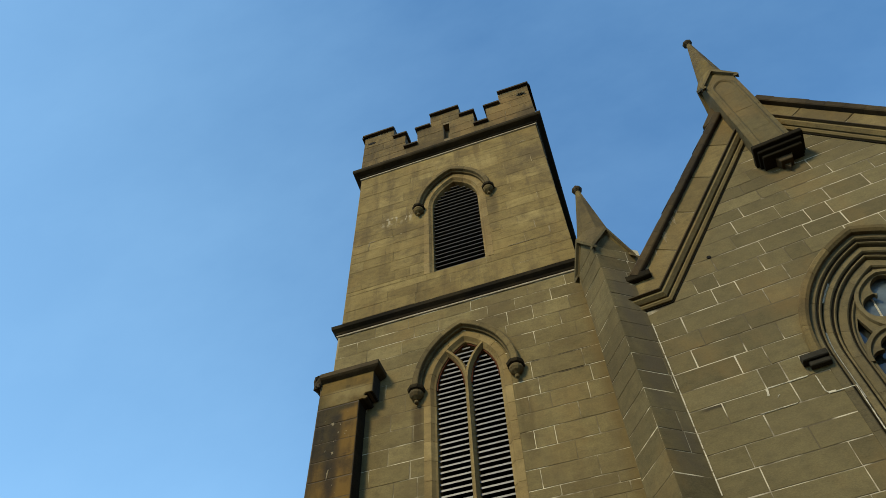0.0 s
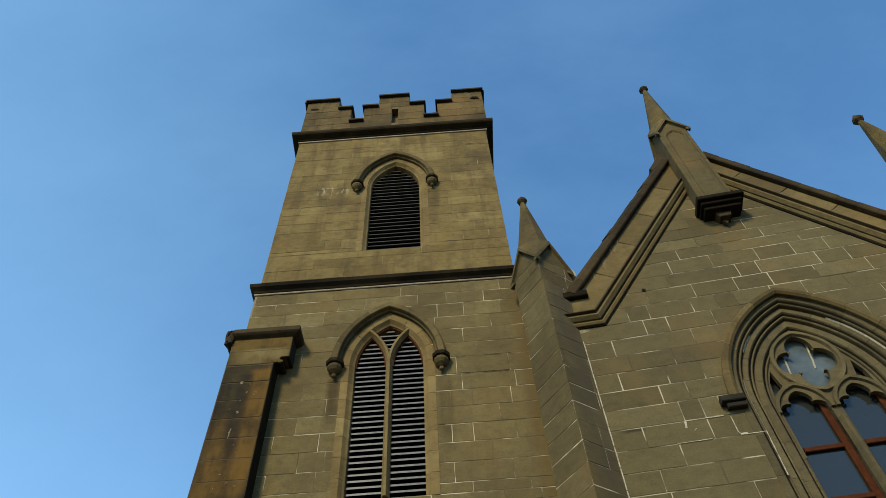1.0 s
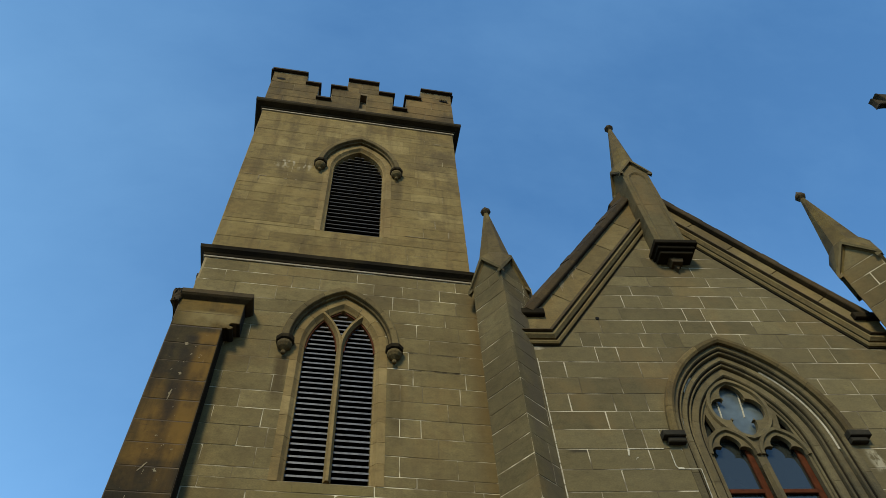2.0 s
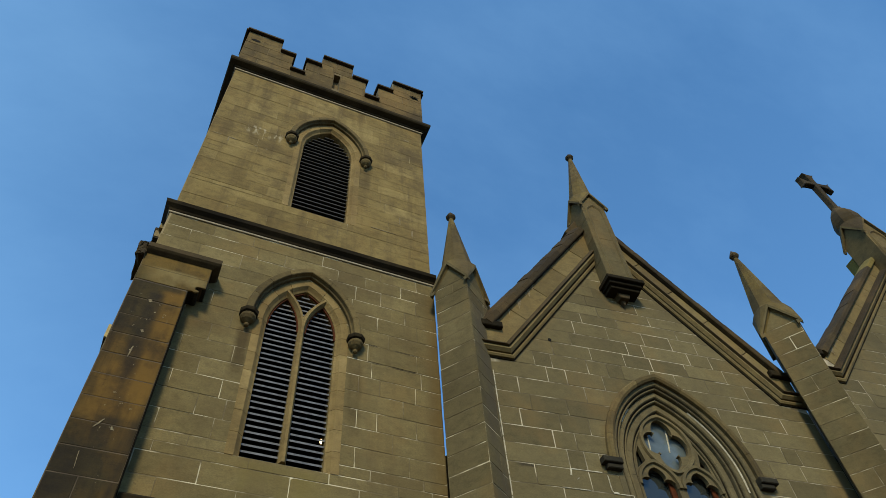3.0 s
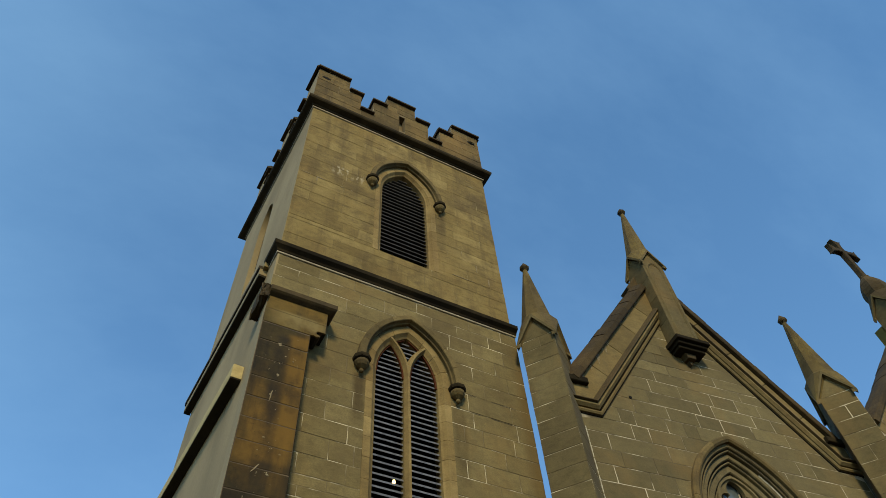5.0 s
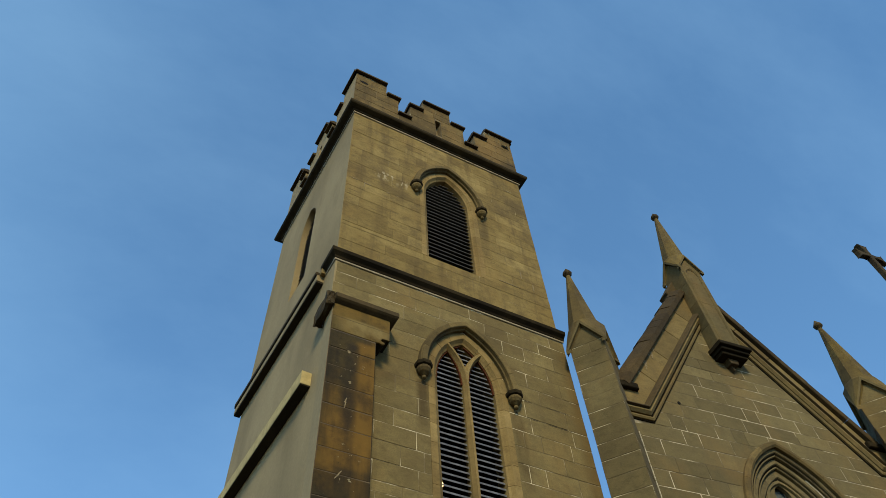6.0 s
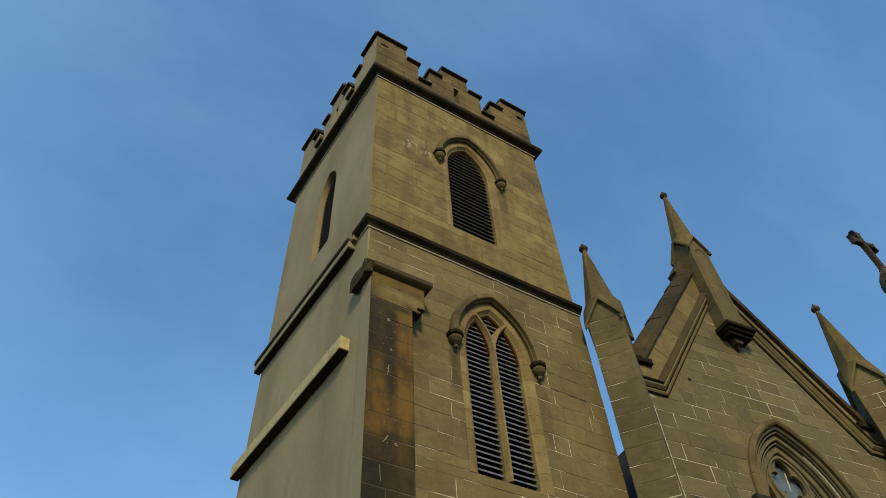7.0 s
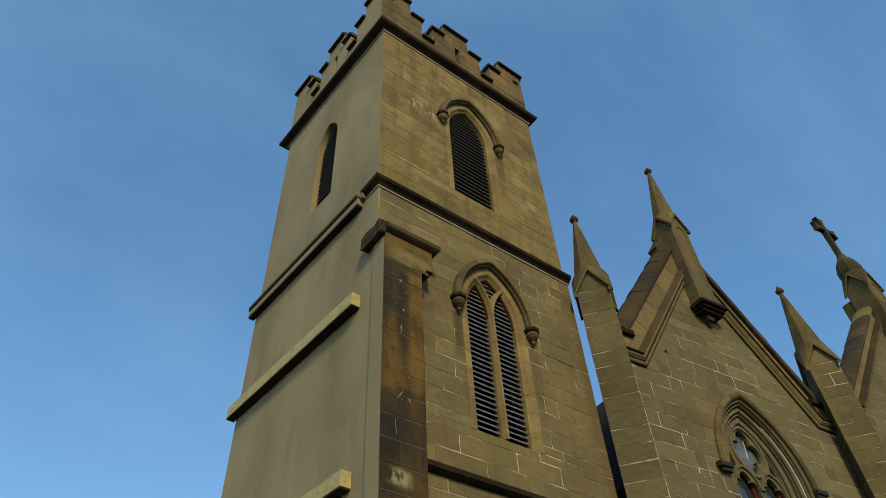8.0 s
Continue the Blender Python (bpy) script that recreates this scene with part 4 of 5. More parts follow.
# a lit bulb hanging inside the bell chamber, seen between the slats
lamp = thing("pendant_lamp", "bare lit bulb hanging on a cord inside the dark bell chamber", "lamp", Matrix.Translation((1.256, 3.29, 10.47)))
bm = bmesh.new()
lathe(bm, [(0.010, -0.04), (0.026, -0.03), (0.036, -0.005), (0.034, 0.02), (0.022, 0.055)], 0, 0, 12)
part("bulb", bm, BULB, lamp, "glowing warm white bulb")
bm = bmesh.new()
lathe(bm, [(0.026, 0.056), (0.028, 0.10), (0.012, 0.12)], 0, 0, 12)
part("socket", bm, BRASS, lamp)
bm = bmesh.new()
lathe(bm, [(0.005, 0.121), (0.005, 7.775)], 0, 0, 6)
part("cord", bm, BLACK, lamp)

# dark link wall in the slot between the tower and the aisle's corner
# the slot's shade is put into the stone colour
bm = bmesh.new()
add_prism(bm, [(2.36, 0.2), (2.64, 0.2), (2.64, 8.47), (2.36, 8.22)], 0.28, 0.55)
part("link_wall", bm, STONE_SHADE, tower, "dark narrow link wall")
# ---------------------------------------------------------------- aisle gable
GA = radians(-6.6)
aisle_m = Matrix.Translation((3.587, -0.665, 0)) @ Matrix.Rotation(GA, 4, "Z")
aisle = thing("church_aisle", "sandstone church aisle end with a steep coped gable and traceried window", "church", aisle_m)
GU, RAKE = 2.62, 1.38                                  # middle of the gable, slope of its rakes
low_line = lambda z: (z - 9.85) / RAKE - 0.06
gwin = Arch(GU + 0.02, 0.87, 8.04, 3.2, 0.80)

bm = bmesh.new()
peak = [(5.90, 10.60), (5.44, 10.60), (GU - 0.02, 14.50), (-0.20, 10.60), (-0.66, 10.60)]
wall_with_hole(bm, -0.66, 5.90, 0.2, 14.5, 0.005, 0.52, wider(gwin, 0.38), ident, peak)
gwall = part("gable_wall", bm, MORTAR_GABLE, aisle, "coursed sandstone gable wall with bright renewed pointing")

# rake moulding with horizontal returns at the kneelers
path = [(-0.72, 10.00), (-0.115, 10.00), (GU, 10.00 + RAKE * (GU + 0.115)), (2 * GU + 0.115, 10.00), (2 * GU + 0.72, 10.00)]
# the black strips colour in the soffits' shade along with soot
MOULD = (([(0.205, 0.02), (0.205, -0.04), (0.14, -0.165), (0.118, -0.17), (0.10, -0.10), (0.10, 0.02)], RAKE_COPING), ([(0.098, 0.02), (0.098, -0.12), (0.06, -0.125), (0.01, -0.07), (0.01, 0.02)], DRESSED),
         ([(0.008, 0.02), (0.008, -0.034), (-0.025, -0.034), (-0.025, 0.02)], SOOT_SHADE), ([(-0.027, 0.02), (-0.027, -0.066), (-0.05, -0.066), (-0.085, -0.045), (-0.085, 0.02)], DRESSED),
         ([(-0.087, 0.02), (-0.087, -0.018), (-0.11, -0.018), (-0.11, 0.02)], SOOT_SHADE))


def rake_moulding(path, parent):
    for prof, mat in MOULD:
        bm = bmesh.new()
        sweep_path(bm, path, prof)
        part("rake_moulding", bm, mat, parent, "black moulding strip of soot and painted shade" if mat is SOOT_SHADE else "")


rake_moulding(path, aisle)


def rake_stones(lo, hi, y0, y1, mat, name, cuts, lift=0.0, jitter=0.0):
    """Stones along both rakes between two offsets from the line through the kneelers' inner ends."""
    base, end = Vector((-0.115, 10.0)), Vector((GU, 10.0 + RAKE * (GU + 0.115)))
    d = (end - base).normalized()
    n = Vector((-d.y, d.x))
    total = (end - base).length + 0.3
    xs = [lift + (total - lift) * i / cuts for i in range(cuts + 1)]
    for a, b in zip(xs, xs[1:]):
        dz = rng.uniform(-jitter, jitter)
        quad = [base + d * (a + 0.005) + n * lo, base + d * (b - 0.005) + n * lo, base + d * (b - 0.005) + n * (hi + dz), base + d * (a + 0.005) + n * (hi + dz)]
        for mirror in (False, True):
            pts = [(2 * GU - p.x, p.y) if mirror else (p.x, p.y) for p in quad]
            bm = bmesh.new()
            add_prism(bm, pts if not mirror else pts[::-1], y0, y1, ident, 0.01)
            part(name, bm, mat, gwall)


rake_stones(0.165, 0.605, -0.008, 0.1, DRESSED, "parapet_stone", 5, 0.12)


def coping_run(base, slope, apex, first, lo, hi, y0, y1, ridge, cuts, parent, tip=None):
    """Saddle-backed coping stones up both rakes of a gable; tip: another material for the topmost stones."""
    d = Vector((1, slope)).normalized()
    n = Vector((-d.y, d.x))
    total = (apex - base.x) / d.x + (0.3 if tip is None else 0.0)
    ym = (y0 + y1) / 2
    for i in range(cuts):
        a, b = first + (total - first) * i / cuts + 0.002, first + (total - first) * (i + 1) / cuts - 0.002
        k = rng.uniform(-0.014, 0.014)
        sec = [(lo, y0 + 0.015), (lo + 0.02, y0), (hi - 0.03 + k, y0), (hi + k, y0 + 0.03), (hi + ridge + k, ym - 0.1), (hi + ridge + k, ym + 0.1), (hi + k, y1 - 0.03), (hi - 0.03 + k, y1), (lo, y1)]
        for mirror in (False, True):
            bm = bmesh.new()
            rows = []
            for s in (a, b):
                row = []
                for o, y in sec:
                    p = base + d * s + n * o
                    row.append(bm.verts.new((2 * apex - p.x if mirror else p.x, y, p.y)))
                rows.append(row)
            bm.faces.new(rows[0]), bm.faces.new(rows[1][::-1])
            for j in range(len(sec)):
                bm.faces.new((rows[0][j], rows[0][(j + 1) % len(sec)], rows[1][(j + 1) % len(sec)], rows[1][j]))
            part("coping_stone", bm, tip if tip and i == cuts - 1 else RAKE_COPING, parent, "yellow-lichened coping stone" if tip and i == cuts - 1 else "")


def saddle(poly, y0, y1, parent, mat):
    """Stone that closes a coping behind a pinnacle."""
    bm = bmesh.new()
    add_prism(bm, poly, y0, y1, ident, 0.02)
    part("saddle_stone", bm, mat, parent, "weathered saddle stone behind the pinnacle")


saddle([(1.92, 14.48), (2.05, 14.30), (2.50, 14.60), (2.50, 15.15), (2.38, 15.18)], 0.10, 0.40, gwall, RAKE_COPING)


def lime_runs(base, slope, lo, hi, stretch, y, count, parent):
    """Ragged white lime drips that hang below a rake's coping."""
    d = Vector((1, slope)).normalized()
    n = Vector((-d.y, d.x))
    for i in range(count):
        p = base + d * rng.uniform(*stretch) + n * hi
        w, h = rng.uniform(0.012, 0.03), rng.uniform(0.08, hi - lo)
        pts = [(p.x - w, p.y - 0.03), (p.x - w * 0.5, p.y - h * 0.6), (p.x + w * 0.1, p.y - h), (p.x + w * 0.4, p.y - h * 0.5), (p.x + w * 1.4, p.y - h * 0.35), (p.x + w, p.y + 0.01)]
        bm = bmesh.new()
        add_prism(bm, pts, y - 0.003, y + 0.004)
        part("lime_run", bm, SPLASH, parent, "white lime drip")


coping_run(Vector((-0.115, 10.0)), RAKE, GU, 0.36, 0.612, 0.765, -0.11, 0.52, 0.13, 13, gwall)
lime_runs(Vector((-0.115, 10.0)), RAKE, 0.30, 0.605, (0.6, 2.2), -0.011, 9, gwall)
for u0, u1 in ((-0.70, -0.2), (2 * GU + 0.2, 2 * GU + 0.70)):
    bm = bmesh.new()
    add_box(bm, u0, u1, -0.10, 0.6, 10.60, 10.74, ident, 0.015)
    part("kneeler_cap", bm, SOOT_SHADE, aisle, "dark kneeler capstone")
    bm = bmesh.new()
    add_box(bm, u0 + 0.04, u1 - 0.02 if u0 < 0 else u1 - 0.04, -0.006, 0.4, 10.17, 10.60, ident, 0.008)
    part("kneeler", bm, DRESSED, aisle)

BEDS_GABLE = [6.81, 7.145, 7.493, 7.835, 8.183, 8.519, 8.863, 9.191, 9.544, 9.885, 10.222, 10.549, 10.878, 11.223, 11.488, 11.771, 12.069, 12.36, 12.65, 12.95, 13.2, 13.45]
JOINTS_GABLE = {6.81: (-0.01, 0.75), 7.145: (0.35,), 7.493: (-0.05, 0.83), 7.835: (0.546, 0.83, 1.09), 8.183: (0.374, 0.748), 8.519: (-0.128, 0.553, 1.065, 4.76, 5.08),
                8.863: (0.101, 0.749, 4.03, 4.58), 9.191: (-0.064, 1.162, 3.782, 5.11), 9.544: (0.518, 0.879, 1.586, 4.22, 4.58, 5.28),
                9.885: (0.33, 0.663, 1.359, 1.753, 2.05, 2.578, 3.145, 3.80, 4.645, 4.98), 10.222: (0.745, 1.502, 2.184, 2.75, 3.48, 4.32),
                10.549: (1.168, 2.344, 2.678, 3.663, 4.14), 10.878: (1.308, 2.014, 3.39, 3.95), 11.223: (1.538, 2.314, 3.625), 11.488: (1.95, 3.1), 11.771: (1.763, 2.9), 12.069: (1.995, 2.75)}
zs = courses(0.2, 6.81, 0.337, 6.81)[:-1] + BEDS_GABLE
polys = masonry(zs, lambda z: -0.66 if z < 9.88 else low_line(z) - 0.03, lambda z: 5.90 if z < 9.88 else 2 * GU - low_line(z) + 0.03, rng, [hole_of(gwin, 0.42)], (0.5, 1.1), JOINTS_GABLE)
lay_stones(polys, 0.0, STONE_GABLE, gwall, rng, gap=0.014, limit=300, near=lambda p: -p[0][1])


def lime_pointing(path, width, parent, chance):
    """Ragged bead of fresh lime smeared over the joints along a path on the wall's face."""
    bm = bmesh.new()
    for a, b in zip(path, path[1:]):
        a, b = Vector(a), Vector(b)
        d = (b - a).normalized()
        n, count = Vector((-d.y, d.x)), max(2, int((b - a).length / 0.05))
        edge = [(a.lerp(b, i / count), width * chance.uniform(0.35, 1.0), width * chance.uniform(0.35, 1.0)) for i in range(count + 1)]
        for (p, u0, v0), (q, u1, v1) in zip(edge, edge[1:]):
            add_prism(bm, [tuple(p - n * u0), tuple(q - n * u1), tuple(q + n * v1), tuple(p + n * v0)], -0.0075 - chance.uniform(0, 0.001), 0.002)
    part("lime_pointing", bm, LIME_GLINT, parent, "fresh white lime smeared over the joints")


chance = random.Random(41)
for path, width in (([(1.14, 7.80), (1.145, 7.54), (1.183, 7.493), (1.49, 7.493), (1.475, 6.82)], 0.008), ([(0.53, 7.832), (0.80, 7.835), (1.06, 7.835)], 0.010), ([(0.536, 7.83), (0.522, 7.72)], 0.022),
                    ([(1.165, 7.505), (1.25, 7.497)], 0.020), ([(0.33, 7.493), (0.79, 7.493)], 0.007), ([(0.61, 7.655), (0.625, 7.68), (0.65, 7.685)], 0.006)):
    lime_pointing(path, width, gwall, chance)

# traceried window: three receding orders, a hood, two lights under a quatrefoil
gw = new("traceried_window")
gw.parent = aisle
tagged(gw, "pointed two-light traceried church window with moulded sandstone orders")


def order(r1, r0, yf, yb):
    """Profile of one receding order: a flat, a quirk cut between it and the next, a hollow."""
    return [(r1, yb), (r1, yf + 0.03), (r1 - 0.02, yf), (r0 + 0.075, yf), (r0 + 0.06, yf + 0.02), (r0 + 0.055, yf + 0.075), (r0 + 0.035, yf + 0.08), (r0 + 0.03, yf + 0.045), (r0 + 0.012, yf + 0.04), (r0, yf + 0.055), (r0, yb)]


ORD = [order(0.45, 0.26, -0.006, 0.16), order(0.26, 0.09, 0.10, 0.27), order(0.09, -0.11, 0.20, 0.40)]
for k, p in enumerate(ORD):
    arch_stones("order_stone", gwin, p, WINDOW_STONE, gw, ident, 8, 5 if k < 2 else 4, 0.004)
for side, s0, s1 in ((1, 0.97, 1.7), (-1, 0.86, 1.2), (-1, 1.45, 1.62)):
    bm = bmesh.new()
    sweep_arch(bm, gwin, [(0.262, 0.10), (0.262, 0.088), (0.25, 0.086), (0.236, 0.10)], s0, s1, side, ident, 14)
    part("lime_joint", bm, LIME_GLINT, gw, "white lime pointing between the orders")
for r0, yf in ((0.26, -0.006), (0.09, 0.10), (-0.11, 0.20)):
    for side in (-1, 1):                                 # black strips that paint the shade down in the quirks
        bm = bmesh.new()
        sweep_arch(bm, gwin, [(r0 + 0.0545, yf + 0.082), (r0 + 0.0545, yf + 0.035), (r0 + 0.034, yf + 0.05), (r0 + 0.034, yf + 0.082)], 0.0, 2.0, side, ident, 24)
        part("quirk", bm, SOOT_SHADE, gw, "black strip painting shade in the quirk")
hp = [(0.40, 0.0), (0.40, -0.07), (0.44, -0.10), (0.50, -0.10), (0.53, -0.06), (0.53, 0.0)]
arch_stones("hood_stone", gwin, hp, HOOD, gw, ident, 0, 5, 0.004)
for side in (-1, 1):
    bm = bmesh.new()
    x = gwin.cx + side * (gwin.w + 0.53)
    add_box(bm, x - 0.165, x + 0.165, -0.14, 0.0, 7.97, 8.07, ident, 0.012)
    add_box(bm, x - 0.13 - 0.03 * side, x + 0.13 - 0.03 * side, -0.10, 0.0, 7.89, 7.967, ident, 0.012)
    part("label_stop", bm, STONE_SHADE, gw, "dark square label stop")


def tracery_plate(outer, holes, y0, y1, mat, parent, name):
    """A stone plate in (x, z) with holes, cut out as one solid."""
    bm = bmesh.new()
    loops = []
    for loop in [outer] + holes:
        vs = [bm.verts.new((x, y0, z)) for x, z in loop]
        loops.append([bm.edges.new((vs[i], vs[(i + 1) % len(vs)])) for i in range(len(vs))])
    edges = [e for l in loops for e in l]
    bmesh.ops.triangle_fill(bm, use_beauty=True, use_dissolve=False, edges=edges)
    ret = bmesh.ops.extrude_face_region(bm, geom=bm.faces[:])
    bmesh.ops.translate(bm, verts=[v for v in ret["geom"] if isinstance(v, bmesh.types.BMVert)], vec=(0, y1 - y0, 0))
    return part(name, bm, mat, parent)


def circle(cx, cz, r, n=32, a0=0.0):
    return [(cx + r * math.cos(a0 + 2 * math.pi * i / n), cz + r * math.sin(a0 + 2 * math.pi * i / n)) for i in range(n)]


def foils(cx, cz, r, k, a0, lobe, n=9):
    """Outline of a foiled opening of k lobes."""
    out = []
    for i in range(k):
        a = a0 + 2 * math.pi * i / k
        ox, oz = cx + r * math.cos(a), cz + r * math.sin(a)
        span = math.pi * 0.62
        for j in range(n):
            b = a - span + 2 * span * j / (n - 1)
            out.append((ox + lobe * math.cos(b), oz + lobe * math.sin(b)))
    return out


def oval(x, z):
    """Draws the round tracery out upwards and downwards to a pointed oval."""
    dz = z - QZ
    return x, QZ + dz * (1.12 + 0.10 * max(0.0, 1 - abs(x - WX) * 4))


WX, QZ = gwin.cx, 8.80
inner = gwin.w - 0.10
lw = 0.325                                               # half width of each light
lights = [WX - 0.395, WX + 0.395]


def light_head(cx, w, sill, spring):
    """A light with a trefoil head."""
    pts = [(cx + w, sill), (cx + w, spring)]
    foot = [0.1 + 1.9 * i / 8 for i in range(9)]
    pts += [(cx + w * 0.60 + w * 0.40 * math.cos(a), spring + 0.05 + w * 0.40 * math.sin(a)) for a in foot]
    crown = [(w * 0.50 * math.cos(a), spring + w * 0.60 + w * (0.46 + 0.10 * a / 1.57) * math.sin(a)) for a in (0.05, 0.25, 0.5, 0.75, 1.0, 1.25, 1.45)]
    pts += [(cx + x, z) for x, z in crown] + [(cx, spring + w * 1.17)] + [(cx - x, z) for x, z in reversed(crown)]
    pts += [(cx - w * 0.60 - w * 0.40 * math.cos(a), spring + 0.05 + w * 0.40 * math.sin(a)) for a in reversed(foot)]
    pts += [(cx - w, spring), (cx - w, sill)]
    return pts


gsmall = Arch(WX, inner, gwin.spring, gwin.sill, gwin.off)
outer = [(WX - inner, 7.2)]
for cx in lights:
    outer += light_head(cx, lw, 7.2, 7.91)[::-1]
outer += gsmall.outline(0.0, 12, 7.2)[:-1]
holes = [[oval(x, z) for x, z in foils(WX, QZ, 0.225, 4, 0.0, 0.195, 17)]]
for sgn in (-1, 1):
    holes.append([(WX + sgn * 0.52, 8.40), (WX + sgn * 0.70, 8.25), (WX + sgn * 0.66, 8.50), (WX + sgn * 0.575, 8.70)][::sgn])
tracery_plate(outer, holes, 0.28, 0.36, WINDOW_STONE, gw, "tracery")
bm = bmesh.new()
ring = [oval(x, z) for x, z in circle(WX, QZ, 0.47, 40)]
sweep_path(bm, ring + [ring[0]], [(0.055, 0.30), (0.03, 0.235), (-0.02, 0.235), (-0.045, 0.30)], ident, True, False)
part("quatrefoil_ring", bm, WINDOW_STONE, gw)
for cx in lights:
    a = Arch(cx, lw, 7.93, 3.2, 0.12)
    for side in (-1, 1):
        bm = bmesh.new()
        sweep_arch(bm, a, [(-0.01, 0.30), (0.01, 0.24), (0.06, 0.235), (0.075, 0.30)], 1.0, 2.0, side, ident, 8)
        part("light_moulding", bm, WINDOW_STONE, gw)
bm = bmesh.new()
sweep_path(bm, [(WX, 3.2), (WX, 5.0), (WX, 7.75)], [(-0.07, 0.36), (-0.07, 0.29), (-0.025, 0.225), (0.025, 0.225), (0.07, 0.29), (0.07, 0.36)])
part("mullion", bm, WINDOW_STONE, gw)
for sgn in (-1, 1):
    bm = bmesh.new()
    add_box(bm, WX + sgn * 0.80 - 0.06, WX + sgn * 0.80 + 0.06, 0.28, 0.36, 3.2, 7.21)
    part("jamb", bm, WINDOW_STONE, gw)
bm = bmesh.new()
add_box(bm, WX - 1.0, WX + 1.0, 0.42, 0.43, 3.2, 9.4)
part("glass", bm, GLASS, gw, "dark glass reflecting the sky")
bm = bmesh.new()
add_box(bm, WX - 0.5, WX + 0.5, 0.40, 0.412, 8.28, 9.36)
part("quatrefoil_pane", bm, PALE_GLASS, gw, "pale pane with the sky reflection in its colour")
for cx in lights:
    bm = bmesh.new()
    for x0, x1, z0, z1 in ((cx - lw - 0.02, cx - lw + 0.025, 3.2, 8.25), (cx + lw - 0.085, cx + lw + 0.02, 3.2, 8.25), (cx - lw + 0.06, cx + lw - 0.06, 7.355, 7.425), (cx - lw + 0.06, cx + lw - 0.06, 6.61, 6.68)):
        add_box(bm, x0, x1, 0.37, 0.415, z0, z1, ident, 0.008)
    part("window_frame", bm, REDWOOD, gw, "dark red painted timber window frame")
bm = bmesh.new()
add_box(bm, WX - 1.25, WX + 1.25, -0.08, 0.5, 3.0, 3.2, ident, 0.02)
part("sill", bm, WINDOW_STONE, gw)
# added black sheet for the unlit inside of the church
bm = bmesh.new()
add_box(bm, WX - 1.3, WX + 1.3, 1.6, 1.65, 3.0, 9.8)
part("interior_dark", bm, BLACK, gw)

# white strips that paint the light caught on the tracery's edges
for pts in (((-0.22, 9.04), (-0.245, 8.86), (-0.262, 8.70), (-0.226, 8.55)), ((0.178, 9.36), (0.192, 9.20), (0.167, 9.07), (0.150, 8.90), (0.114, 8.73))):
    bm = bmesh.new()
    path = [(WX + x + rng.uniform(-0.006, 0.006), z) for x, z in pts]
    sweep_path(bm, path, [(-0.012, 0.398), (-0.006, 0.388), (0.009, 0.388), (0.014, 0.398)])
    part("putty", bm, LIME_GLINT, gw, "white strip painting light caught on a tracery edge")

# lime joint where the corner pinnacle meets the wall
JOINT = -0.484
for k in range(9):
    bm = bmesh.new()
    z = 9.6 - 0.337 * k
    add_prism(bm, [(JOINT - 0.008, z - 0.32), (JOINT + 0.006, z - 0.32), (JOINT + 0.009, z - 0.15), (JOINT + 0.005, z), (JOINT - 0.008, z)], -0.012, 0.004)
    part("lime_joint", bm, LIME_GLINT, gwall)

# a small weep hole in the wall, its dark painted as a black disc
bm = bmesh.new()
lathe(bm, [(0.035, -0.012), (0.035, 0.02)], 0.73, -10.58, 10, lambda p: Vector((p.x, p.z, -p.y)))
part("weep_hole", bm, BLACK, aisle, "small black disc painting the dark of a weep hole")

# slate roof and side wall behind the gable
bm = bmesh.new()
add_box(bm, -0.55, -0.15, 0.625, 14.0, 0.2, 7.5)
part("side_wall", bm, STONE_GABLE, aisle)
for k in (0, 1):
    bm = bmesh.new()
    pts = [(-0.70, 7.35), (GU, 7.35 + RAKE * (GU + 0.70)), (GU, 7.55 + RAKE * (GU + 0.70)), (-0.70, 7.55)]
    pts = [(2 * GU - x, z) for x, z in pts][::-1] if k else pts
    add_prism(bm, pts, 0.63, 14.0)
    part("roof_slope", bm, SLATE, aisle, "dark slate roof slope")


# ---------------------------------------------------------------- pinnacles
SPIRE, PINNACLE = SPIRE_STONE, PINNACLE_STONE


